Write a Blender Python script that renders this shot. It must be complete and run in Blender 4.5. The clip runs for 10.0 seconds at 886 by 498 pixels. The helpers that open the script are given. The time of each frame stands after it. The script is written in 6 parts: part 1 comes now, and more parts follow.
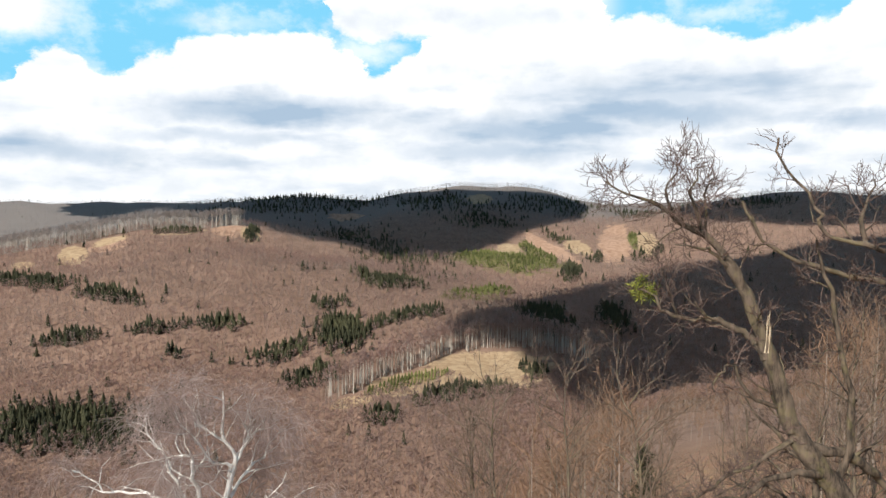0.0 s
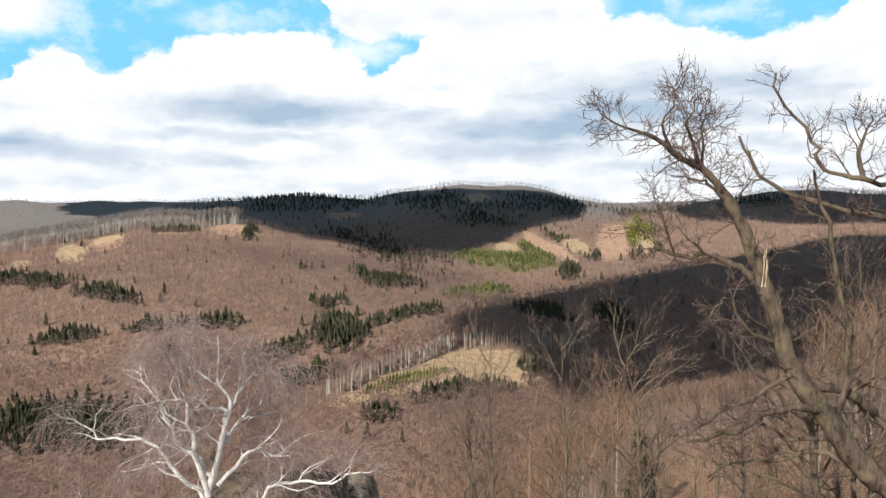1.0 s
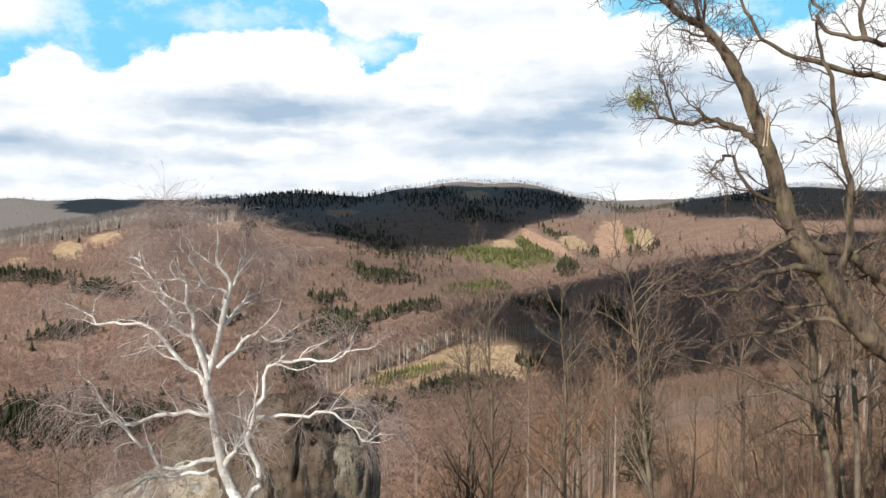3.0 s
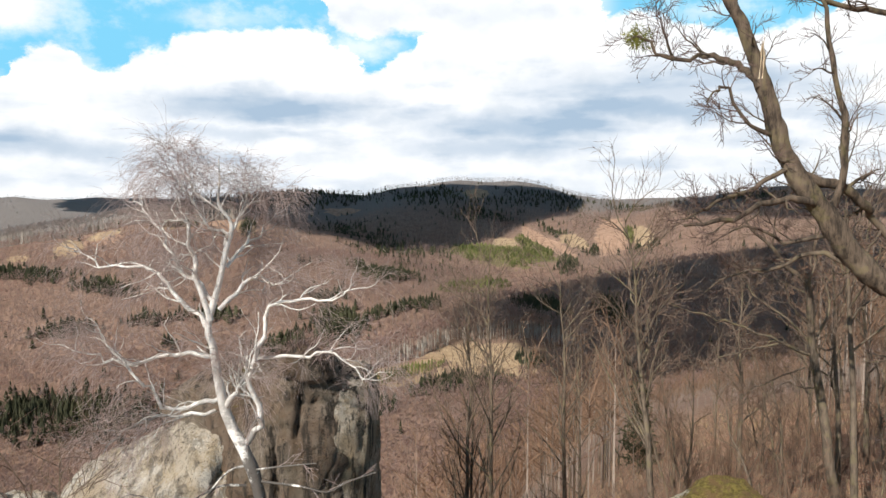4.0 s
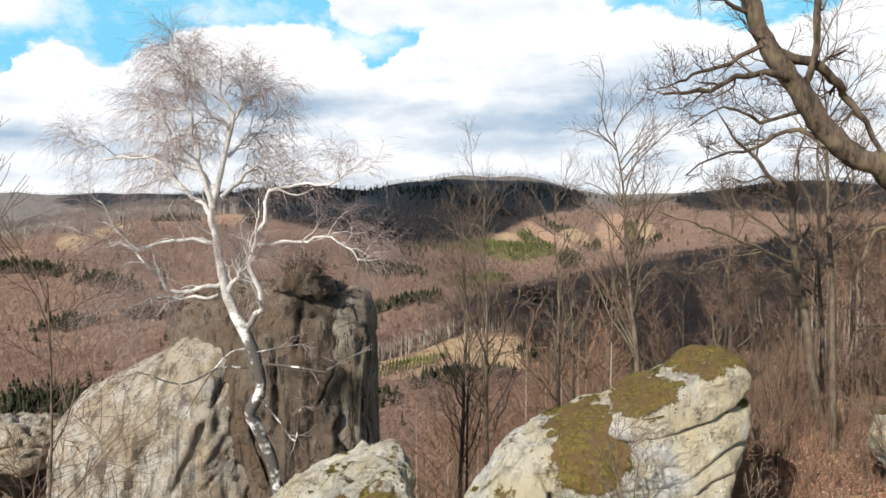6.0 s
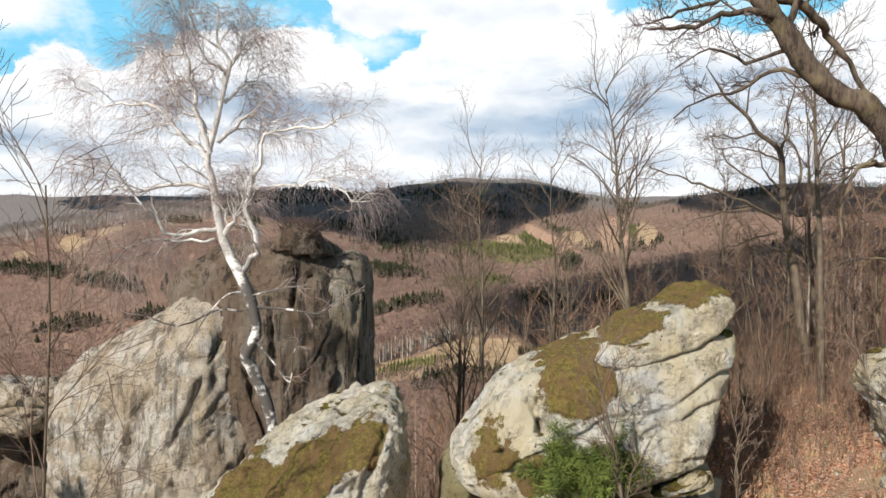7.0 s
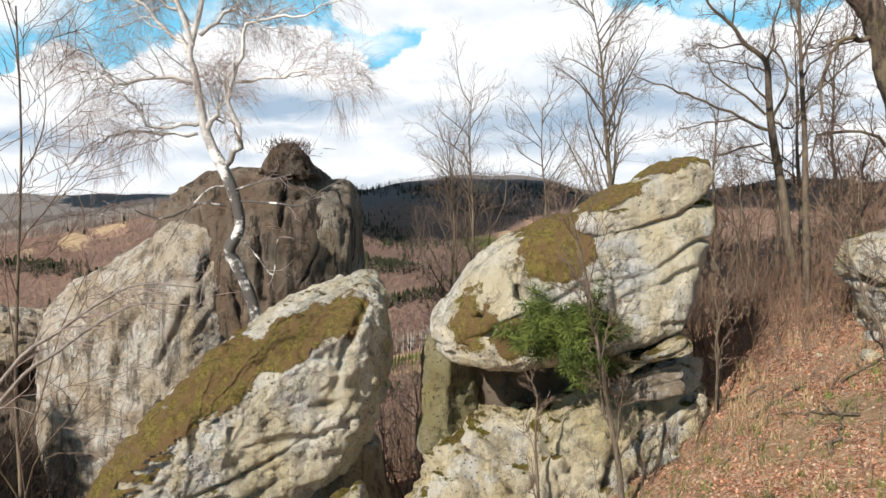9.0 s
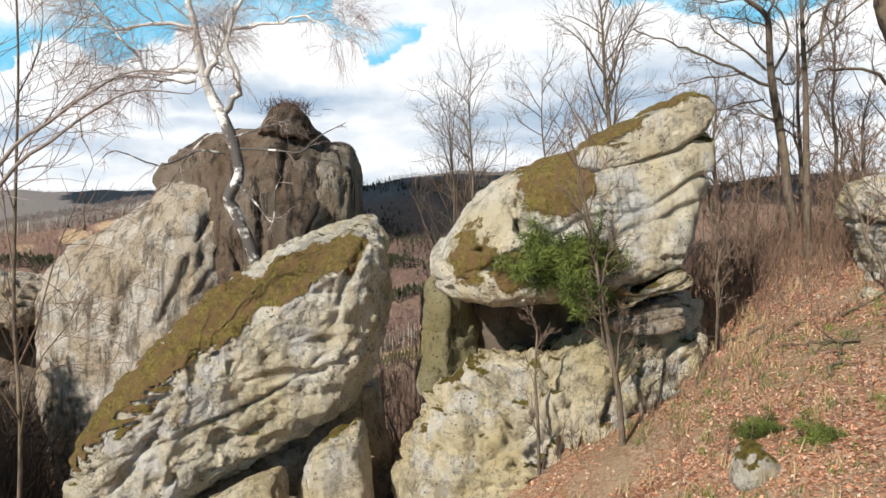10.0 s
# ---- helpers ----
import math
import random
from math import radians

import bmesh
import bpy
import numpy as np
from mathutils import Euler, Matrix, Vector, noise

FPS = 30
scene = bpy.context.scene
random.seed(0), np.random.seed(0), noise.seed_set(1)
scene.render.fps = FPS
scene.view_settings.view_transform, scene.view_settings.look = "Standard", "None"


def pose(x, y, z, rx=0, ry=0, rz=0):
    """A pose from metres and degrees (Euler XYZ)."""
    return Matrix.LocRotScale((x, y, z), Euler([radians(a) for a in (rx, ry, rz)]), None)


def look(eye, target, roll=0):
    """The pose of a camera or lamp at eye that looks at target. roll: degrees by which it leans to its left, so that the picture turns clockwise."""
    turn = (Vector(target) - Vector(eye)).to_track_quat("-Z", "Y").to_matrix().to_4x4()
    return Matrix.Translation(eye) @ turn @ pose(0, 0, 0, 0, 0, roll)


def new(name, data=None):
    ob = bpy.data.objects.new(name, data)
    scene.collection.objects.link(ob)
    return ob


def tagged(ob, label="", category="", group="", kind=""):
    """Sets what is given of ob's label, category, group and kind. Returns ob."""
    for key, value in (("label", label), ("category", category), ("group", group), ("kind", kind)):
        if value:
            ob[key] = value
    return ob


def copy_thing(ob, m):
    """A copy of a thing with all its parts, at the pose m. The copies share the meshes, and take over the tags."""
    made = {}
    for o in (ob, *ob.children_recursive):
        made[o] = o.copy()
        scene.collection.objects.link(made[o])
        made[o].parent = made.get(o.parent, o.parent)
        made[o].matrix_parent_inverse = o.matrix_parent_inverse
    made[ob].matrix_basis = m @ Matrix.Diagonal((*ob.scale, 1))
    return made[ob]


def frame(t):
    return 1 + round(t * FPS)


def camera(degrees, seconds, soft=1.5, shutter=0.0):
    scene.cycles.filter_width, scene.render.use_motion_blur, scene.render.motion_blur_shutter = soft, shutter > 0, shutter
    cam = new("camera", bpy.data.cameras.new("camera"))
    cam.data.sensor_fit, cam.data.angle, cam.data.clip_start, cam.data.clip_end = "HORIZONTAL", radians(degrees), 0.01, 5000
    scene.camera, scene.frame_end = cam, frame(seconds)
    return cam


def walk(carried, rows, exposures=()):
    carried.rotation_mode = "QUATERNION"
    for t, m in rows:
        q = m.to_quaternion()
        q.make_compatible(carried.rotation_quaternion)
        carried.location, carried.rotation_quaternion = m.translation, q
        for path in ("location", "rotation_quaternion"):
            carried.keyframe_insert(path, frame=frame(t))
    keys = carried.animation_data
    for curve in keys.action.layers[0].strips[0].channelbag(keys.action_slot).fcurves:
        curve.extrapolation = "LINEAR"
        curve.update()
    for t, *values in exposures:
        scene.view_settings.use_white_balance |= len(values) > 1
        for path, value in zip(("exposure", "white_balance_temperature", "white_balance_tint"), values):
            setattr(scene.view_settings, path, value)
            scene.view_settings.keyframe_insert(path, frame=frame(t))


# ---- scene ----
cam = camera(65.6, 10.0)
METRES, EYE, TILT, LEAN, TURN = 14.0, 19.0, -3.6, 0.0, 0.0
ROWS = [
    (0.0, 0.0, 0.0, 0.0, 0.0, 0.0, 0.0),
    (0.5, 0.003, 0.0028, -0.0476, -0.06, 0.0, -0.06),
    (1.0, 0.0038, 0.0051, -0.0953, -0.14, -0.06, 0.02),
    (1.5, 0.0006, 0.0075, -0.1448, -0.19, -0.09, 0.05),
    (2.0, -0.0011, 0.0092, -0.1953, -0.26, -0.14, 0.02),
    (2.5, -0.0007, 0.0091, -0.2463, -0.29, -0.18, 0.04),
    (4.0, 0.0008, -0.0031, -0.3951, -0.3, -0.3, 0.09),
    (4.5, 0.0067, -0.017, -0.4436, -0.22, -0.38, 0.06),
    (5.0, 0.0114, -0.0293, -0.4897, -0.16, -0.53, 0.05),
    (5.5, 0.0132, -0.042, -0.5358, -0.16, -0.71, 0.08),
    (7.0, 0.0341, -0.0798, -0.6948, -0.01, -0.41, -0.01),
    (7.5, 0.0449, -0.0837, -0.7462, 0.08, -0.39, -0.01),
    (8.0, 0.054, -0.0869, -0.7952, 0.06, -0.42, 0.04),
    (8.5, 0.0635, -0.0846, -0.8452, 0.08, -0.42, 0.1),
    (9.0, 0.0671, -0.082, -0.8909, 0.06, -0.61, 0.21),
    (9.5, 0.0669, -0.0798, -0.9367, 0.06, -0.75, 0.23),
    (10.0, 0.0681, -0.0803, -0.983, 0.09, -0.92, 0.27),
]
walk(cam, [(t, pose(0, 0, EYE, TILT, LEAN, TURN) @ pose(METRES * x, METRES * y, METRES * z, 90 + pitch, roll, yaw)) for t, x, y, z, yaw, pitch, roll in ROWS])

# ---- world, sun, clouds' light ----
TO_SUN = Vector((-0.50, -0.66, 0.56)).normalized()


def sky_world():
    world = bpy.data.worlds.new("spring_sky")
    scene.world = world
    world.use_nodes = True
    nt = world.node_tree
    nt.nodes.clear()
    N, L = nt.nodes.new, nt.links.new

    def math_node(op, a, b=None, c=None):
        n = N("ShaderNodeMath")
        n.operation = op
        for k, v in enumerate((a, b, c)):
            if v is None:
                continue
            if isinstance(v, (int, float)):
                n.inputs[k].default_value = v
            else:
                L(v, n.inputs[k])
        return n.outputs[0]

    def smooth(v, lo, hi):
        n = N("ShaderNodeMapRange")
        n.interpolation_type = "SMOOTHSTEP"
        L(v, n.inputs["Value"])
        n.inputs["From Min"].default_value, n.inputs["From Max"].default_value = lo, hi
        return n.outputs["Result"]

    def fractal(vec, scale, detail, rough):
        n = N("ShaderNodeTexNoise")
        L(vec, n.inputs["Vector"])
        n.inputs["Scale"].default_value, n.inputs["Detail"].default_value, n.inputs["Roughness"].default_value = scale, detail, rough
        return n.outputs["Fac"], n.outputs["Color"]

    coord = N("ShaderNodeTexCoord").outputs["Generated"]
    sep = N("ShaderNodeSeparateXYZ")
    L(coord, sep.inputs[0])
    # azimuth and elevation in degrees
    az = math_node("MULTIPLY", math_node("ARCTAN2", sep.outputs[0], sep.outputs[1]), 57.2958)
    el = math_node("MULTIPLY", math_node("ARCSINE", sep.outputs[2]), 57.2958)
    flat = N("ShaderNodeCombineXYZ")
    L(math_node("MULTIPLY", az, 0.09), flat.inputs[0])
    L(math_node("MULTIPLY", el, 0.13), flat.inputs[1])
    _, wob = fractal(flat.outputs[0], 5.5, 7, 0.62)
    wsep = N("ShaderNodeSeparateColor")
    L(wob, wsep.inputs[0])
    az_w = math_node("ADD", az, math_node("MULTIPLY", math_node("SUBTRACT", wsep.outputs[0], 0.5), 3.2))
    el_w = math_node("ADD", el, math_node("MULTIPLY", math_node("SUBTRACT", wsep.outputs[1], 0.5), 2.2))
    _, drift = fractal(flat.outputs[0], 2.4, 6, 0.6)
    dsep = N("ShaderNodeSeparateColor")
    L(drift, dsep.inputs[0])
    az_g = math_node("ADD", az, math_node("MULTIPLY", math_node("SUBTRACT", dsep.outputs[0], 0.5), 9))
    el_g = math_node("ADD", el, math_node("MULTIPLY", math_node("SUBTRACT", dsep.outputs[1], 0.5), 2.6))

    def blob(ca, ce, ra, re, lo=1.3, hi=0.45, a=None, e=None):
        u = math_node("DIVIDE", math_node("SUBTRACT", a or az_w, ca), ra)
        v = math_node("DIVIDE", math_node("SUBTRACT", e or el_w, ce), re)
        d = math_node("SQRT", math_node("ADD", math_node("MULTIPLY", u, u), math_node("MULTIPLY", v, v)))
        return smooth(d, lo, hi)

    def union(items):
        out = items[0]
        for i in items[1:]:
            out = math_node("MAXIMUM", out, i)
        return out

    def skyline(points):
        """Elevation of a cloud's edge over azimuth."""
        ramp = N("ShaderNodeValToRGB")
        L(math_node("DIVIDE", math_node("ADD", az_w, 36), 72), ramp.inputs[0])
        el_ramp = ramp.color_ramp.elements
        while len(el_ramp) < len(points):
            el_ramp.new(0.5)
        for stop, (a, e) in zip(el_ramp, points):
            stop.position = (a + 36) / 72
        for stop, (a, e) in zip(el_ramp, points):
            stop.color = (e / 20, e / 20, e / 20, 1)
        return math_node("MULTIPLY", ramp.outputs[0], 20)

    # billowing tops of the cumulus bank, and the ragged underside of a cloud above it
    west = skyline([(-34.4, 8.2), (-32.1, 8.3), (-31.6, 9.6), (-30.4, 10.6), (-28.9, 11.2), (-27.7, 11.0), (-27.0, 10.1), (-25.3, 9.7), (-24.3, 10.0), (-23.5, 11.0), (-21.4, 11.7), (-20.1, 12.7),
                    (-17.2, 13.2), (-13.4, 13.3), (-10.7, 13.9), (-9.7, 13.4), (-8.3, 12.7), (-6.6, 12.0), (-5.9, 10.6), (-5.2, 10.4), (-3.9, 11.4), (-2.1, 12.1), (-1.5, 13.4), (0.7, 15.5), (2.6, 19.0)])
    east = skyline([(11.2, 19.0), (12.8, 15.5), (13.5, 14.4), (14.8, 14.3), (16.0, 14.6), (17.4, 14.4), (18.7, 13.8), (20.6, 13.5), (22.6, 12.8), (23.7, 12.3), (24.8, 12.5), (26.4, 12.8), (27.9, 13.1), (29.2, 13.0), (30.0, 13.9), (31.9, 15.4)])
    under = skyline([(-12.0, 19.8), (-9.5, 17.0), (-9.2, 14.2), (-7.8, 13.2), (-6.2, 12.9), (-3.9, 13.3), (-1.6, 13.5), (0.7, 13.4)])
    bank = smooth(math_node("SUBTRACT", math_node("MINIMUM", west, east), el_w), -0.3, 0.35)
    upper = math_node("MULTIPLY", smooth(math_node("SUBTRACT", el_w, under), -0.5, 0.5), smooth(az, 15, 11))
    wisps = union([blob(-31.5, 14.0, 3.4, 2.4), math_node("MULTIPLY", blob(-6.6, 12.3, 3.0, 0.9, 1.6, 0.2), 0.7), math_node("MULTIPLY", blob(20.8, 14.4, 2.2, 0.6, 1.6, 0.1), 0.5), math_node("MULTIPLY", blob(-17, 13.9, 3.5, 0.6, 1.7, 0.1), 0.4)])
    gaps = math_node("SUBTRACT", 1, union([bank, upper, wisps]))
    n_wisp, _ = fractal(flat.outputs[0], 3.4, 6, 0.6)
    gaps = math_node("MULTIPLY", gaps, math_node("SUBTRACT", 1, math_node("MULTIPLY", smooth(n_wisp, 0.46, 0.7), 0.4)))
    # overhead and behind the camera: broken cloud by noise alone
    n_cover, _ = fractal(coord, 3.0, 6, 0.6)
    wild = smooth(n_cover, 0.66, 0.54)
    aside = math_node("MAXIMUM", smooth(el, 20, 32), smooth(math_node("ABSOLUTE", az), 38, 55))
    gaps = math_node("ADD", math_node("MULTIPLY", gaps, math_node("SUBTRACT", 1, aside)), math_node("MULTIPLY", wild, aside))
    veil = math_node("MULTIPLY", math_node("SUBTRACT", 1, smooth(el, 15, 26)), 0.9)
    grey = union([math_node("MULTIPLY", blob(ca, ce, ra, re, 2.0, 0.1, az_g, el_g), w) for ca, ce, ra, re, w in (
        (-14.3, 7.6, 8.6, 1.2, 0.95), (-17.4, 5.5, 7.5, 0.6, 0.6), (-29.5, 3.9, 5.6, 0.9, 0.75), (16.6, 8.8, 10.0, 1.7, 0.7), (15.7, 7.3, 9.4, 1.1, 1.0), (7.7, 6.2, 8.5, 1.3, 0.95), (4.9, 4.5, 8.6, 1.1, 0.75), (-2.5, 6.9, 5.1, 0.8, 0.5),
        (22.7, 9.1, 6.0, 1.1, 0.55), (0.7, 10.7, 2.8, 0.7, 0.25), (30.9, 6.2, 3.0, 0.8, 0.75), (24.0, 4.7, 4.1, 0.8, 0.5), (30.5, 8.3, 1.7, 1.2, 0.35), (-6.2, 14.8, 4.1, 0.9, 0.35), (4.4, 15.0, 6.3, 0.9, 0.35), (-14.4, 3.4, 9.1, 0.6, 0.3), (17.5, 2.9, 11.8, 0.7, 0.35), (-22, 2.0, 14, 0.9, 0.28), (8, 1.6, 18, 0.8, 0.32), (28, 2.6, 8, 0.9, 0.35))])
    streak = N("ShaderNodeCombineXYZ")
    L(math_node("MULTIPLY", az, 0.05), streak.inputs[0])
    L(math_node("MULTIPLY", el, 0.19), streak.inputs[1])
    n_grey, _ = fractal(streak.outputs[0], 2.6, 5, 0.5)
    low = math_node("SUBTRACT", 1, smooth(el, 9, 15))
    grey2 = math_node("MULTIPLY", math_node("MULTIPLY", smooth(n_grey, 0.45, 0.72), low), 0.38)
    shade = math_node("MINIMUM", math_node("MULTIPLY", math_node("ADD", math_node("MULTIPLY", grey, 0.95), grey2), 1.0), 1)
    mix = N("ShaderNodeMix")
    mix.data_type = "RGBA"
    L(shade, mix.inputs["Factor"])
    n_puff, _ = fractal(flat.outputs[0], 3.2, 7, 0.55)
    puff = N("ShaderNodeMix")
    puff.data_type = "RGBA"
    L(smooth(n_puff, 0.42, 0.66), puff.inputs["Factor"])
    puff.inputs["A"].default_value, puff.inputs["B"].default_value = (1.12, 1.12, 1.13, 1), (0.98, 1.0, 1.02, 1)
    L(puff.outputs["Result"], mix.inputs["A"])
    mix.inputs["B"].default_value = (0.42, 0.55, 0.70, 1)
    sky = N("ShaderNodeTexSky")
    sky.sky_type, sky.sun_disc = "NISHITA", False
    sky.sun_elevation, sky.sun_rotation = math.asin(TO_SUN.z), math.atan2(TO_SUN.x, TO_SUN.y)
    sky.air_density, sky.dust_density, sky.ozone_density = 1.0, 0.4, 1.6
    bg_sky, bg_cloud, out, join = N("ShaderNodeBackground"), N("ShaderNodeBackground"), N("ShaderNodeOutputWorld"), N("ShaderNodeMixShader")
    # thin bright haze low over the horizon
    haze = N("ShaderNodeMix")
    haze.data_type = "RGBA"
    L(veil, haze.inputs["Factor"])
    L(sky.outputs[0], haze.inputs["A"])
    haze.inputs["B"].default_value = (4.2, 12.4, 17.6, 1)
    L(haze.outputs["Result"], bg_sky.inputs[0])
    bg_sky.inputs[1].default_value = 0.05
    L(mix.outputs["Result"], bg_cloud.inputs[0])
    # clouds turn their shaded sides to the ground overhead and behind
    L(math_node("SUBTRACT", 0.86, math_node("MULTIPLY", aside, 0.52)), bg_cloud.inputs[1])
    L(gaps, join.inputs[0])
    L(bg_cloud.outputs[0], join.inputs[1])
    L(bg_sky.outputs[0], join.inputs[2])
    L(join.outputs[0], out.inputs[0])


sky_world()
sun = new("sun", bpy.data.lights.new("sun", "SUN"))
sun.data.energy, sun.data.angle, sun.data.color = 5.0, radians(0.6), (1.0, 0.95, 0.87)
sun.matrix_world = look(TO_SUN * 500, (0, 0, 0))
scene.view_settings.exposure = 0.28

# ---- terrain shape (numpy, metres) ----
def lattice(ix, iy, iz, seed):
    h = (ix.astype(np.int64) * 374761393 + iy.astype(np.int64) * 668265263 + iz.astype(np.int64) * 2147483647 + seed * 974634377) & 0xFFFFFFFF
    h = ((h ^ (h >> 13)) * 1274126177) & 0xFFFFFFFF
    return ((h ^ (h >> 16)) & 0xFFFF) / 32767.5 - 1.0


def value_noise(p, seed=0):
    """Smooth value noise, -1 to 1, at the points p (N, 3)."""
    i = np.floor(p).astype(np.int64)
    f = p - i
    f = f * f * (3 - 2 * f)
    out = 0
    for dx in (0, 1):
        for dy in (0, 1):
            for dz in (0, 1):
                w = (f[:, 0] if dx else 1 - f[:, 0]) * (f[:, 1] if dy else 1 - f[:, 1]) * (f[:, 2] if dz else 1 - f[:, 2])
                out = out + w * lattice(i[:, 0] + dx, i[:, 1] + dy, i[:, 2] + dz, seed)
    return out


def fbm(p, octaves=4, seed=0):
    total, amp = 0, 1.0
    for k in range(octaves):
        total = total + amp * value_noise(p * 2.0 ** k, seed + k)
        amp *= 0.5
    return total


def soft(v, k=2.0):
    return np.logaddexp(0, v / k) * k


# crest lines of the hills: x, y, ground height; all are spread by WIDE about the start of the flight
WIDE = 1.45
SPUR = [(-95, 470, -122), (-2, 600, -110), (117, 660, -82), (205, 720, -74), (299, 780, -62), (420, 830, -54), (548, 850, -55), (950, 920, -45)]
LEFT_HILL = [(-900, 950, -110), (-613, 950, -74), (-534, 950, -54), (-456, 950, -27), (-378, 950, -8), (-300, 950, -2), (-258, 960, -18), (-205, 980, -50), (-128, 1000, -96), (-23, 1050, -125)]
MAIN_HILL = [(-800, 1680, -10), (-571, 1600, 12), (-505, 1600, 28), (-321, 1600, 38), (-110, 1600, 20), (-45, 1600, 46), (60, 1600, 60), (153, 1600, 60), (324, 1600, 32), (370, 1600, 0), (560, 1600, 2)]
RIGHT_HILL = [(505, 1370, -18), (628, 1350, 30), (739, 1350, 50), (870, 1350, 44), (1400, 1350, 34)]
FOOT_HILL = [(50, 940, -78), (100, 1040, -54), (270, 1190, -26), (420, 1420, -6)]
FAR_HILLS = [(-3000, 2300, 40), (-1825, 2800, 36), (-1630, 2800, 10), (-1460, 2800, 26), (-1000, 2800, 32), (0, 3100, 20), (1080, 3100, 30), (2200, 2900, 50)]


def crest(x, y, line, fall, width):
    best = np.full_like(x, -1e4)
    for (ax, ay, az), (bx, by, bz) in zip(line, line[1:]):
        ux, uy = bx - ax, by - ay
        t = np.clip(((x - ax) * ux + (y - ay) * uy) / (ux * ux + uy * uy), 0, 1)
        d = np.hypot(x - ax - t * ux, y - ay - t * uy)
        best = np.maximum(best, az + t * (bz - az) - fall * (np.sqrt(d * d + width * width) - width))
    return best


def ground_height(x, y):
    x, y = np.asarray(x, float), np.asarray(y, float)
    p = np.stack([x, y, 0 * x], -1)
    # the shelf with the rocks, falling away ahead; a gentler shoulder on its right
    shoulder = 1 / (1 + np.exp(np.clip(-(x - 0.12 * np.maximum(y, 0) - 9) / (2 + 0.06 * np.maximum(y, 0)), -40, 40)))
    shelf = -1.6 + 0.5 * (soft(x + 6, 1.0) - 6) - 0.42 * soft(x - 11, 1.5) - 0.05 * soft(-6 - x, 2)
    shelf = shelf - (0.56 * (1 - shoulder) + 0.30 * shoulder) * soft(y - 19 - 5 * shoulder - 9 / (1 + np.exp(np.clip((x + 2) / 1.2, -40, 40))), 3.0) - 0.03 * np.minimum(y, 0)
    shelf = shelf + 0.14 * value_noise(p * 0.5, 3) + 0.05 * value_noise(p * 1.7, 4)
    shelf = np.maximum(shelf, -60 - 0.8 * np.abs(y))
    # the far country, in a smaller measure
    near_x, near_y, x, y = x, y, x / WIDE, y / WIDE
    p = p / WIDE
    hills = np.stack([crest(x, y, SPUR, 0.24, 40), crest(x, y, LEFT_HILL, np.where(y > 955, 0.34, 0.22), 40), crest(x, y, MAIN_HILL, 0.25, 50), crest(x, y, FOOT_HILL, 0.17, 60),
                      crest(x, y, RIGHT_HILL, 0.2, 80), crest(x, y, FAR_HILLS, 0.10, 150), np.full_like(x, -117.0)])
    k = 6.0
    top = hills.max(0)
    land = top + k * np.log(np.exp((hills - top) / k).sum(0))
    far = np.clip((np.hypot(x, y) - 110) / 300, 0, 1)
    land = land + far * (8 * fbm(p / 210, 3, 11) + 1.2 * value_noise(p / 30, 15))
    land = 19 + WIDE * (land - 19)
    x, y = near_x, near_y
    return np.where(shelf > land, shelf, land) + 4 * np.exp(-np.abs(shelf - land) / 6) * far


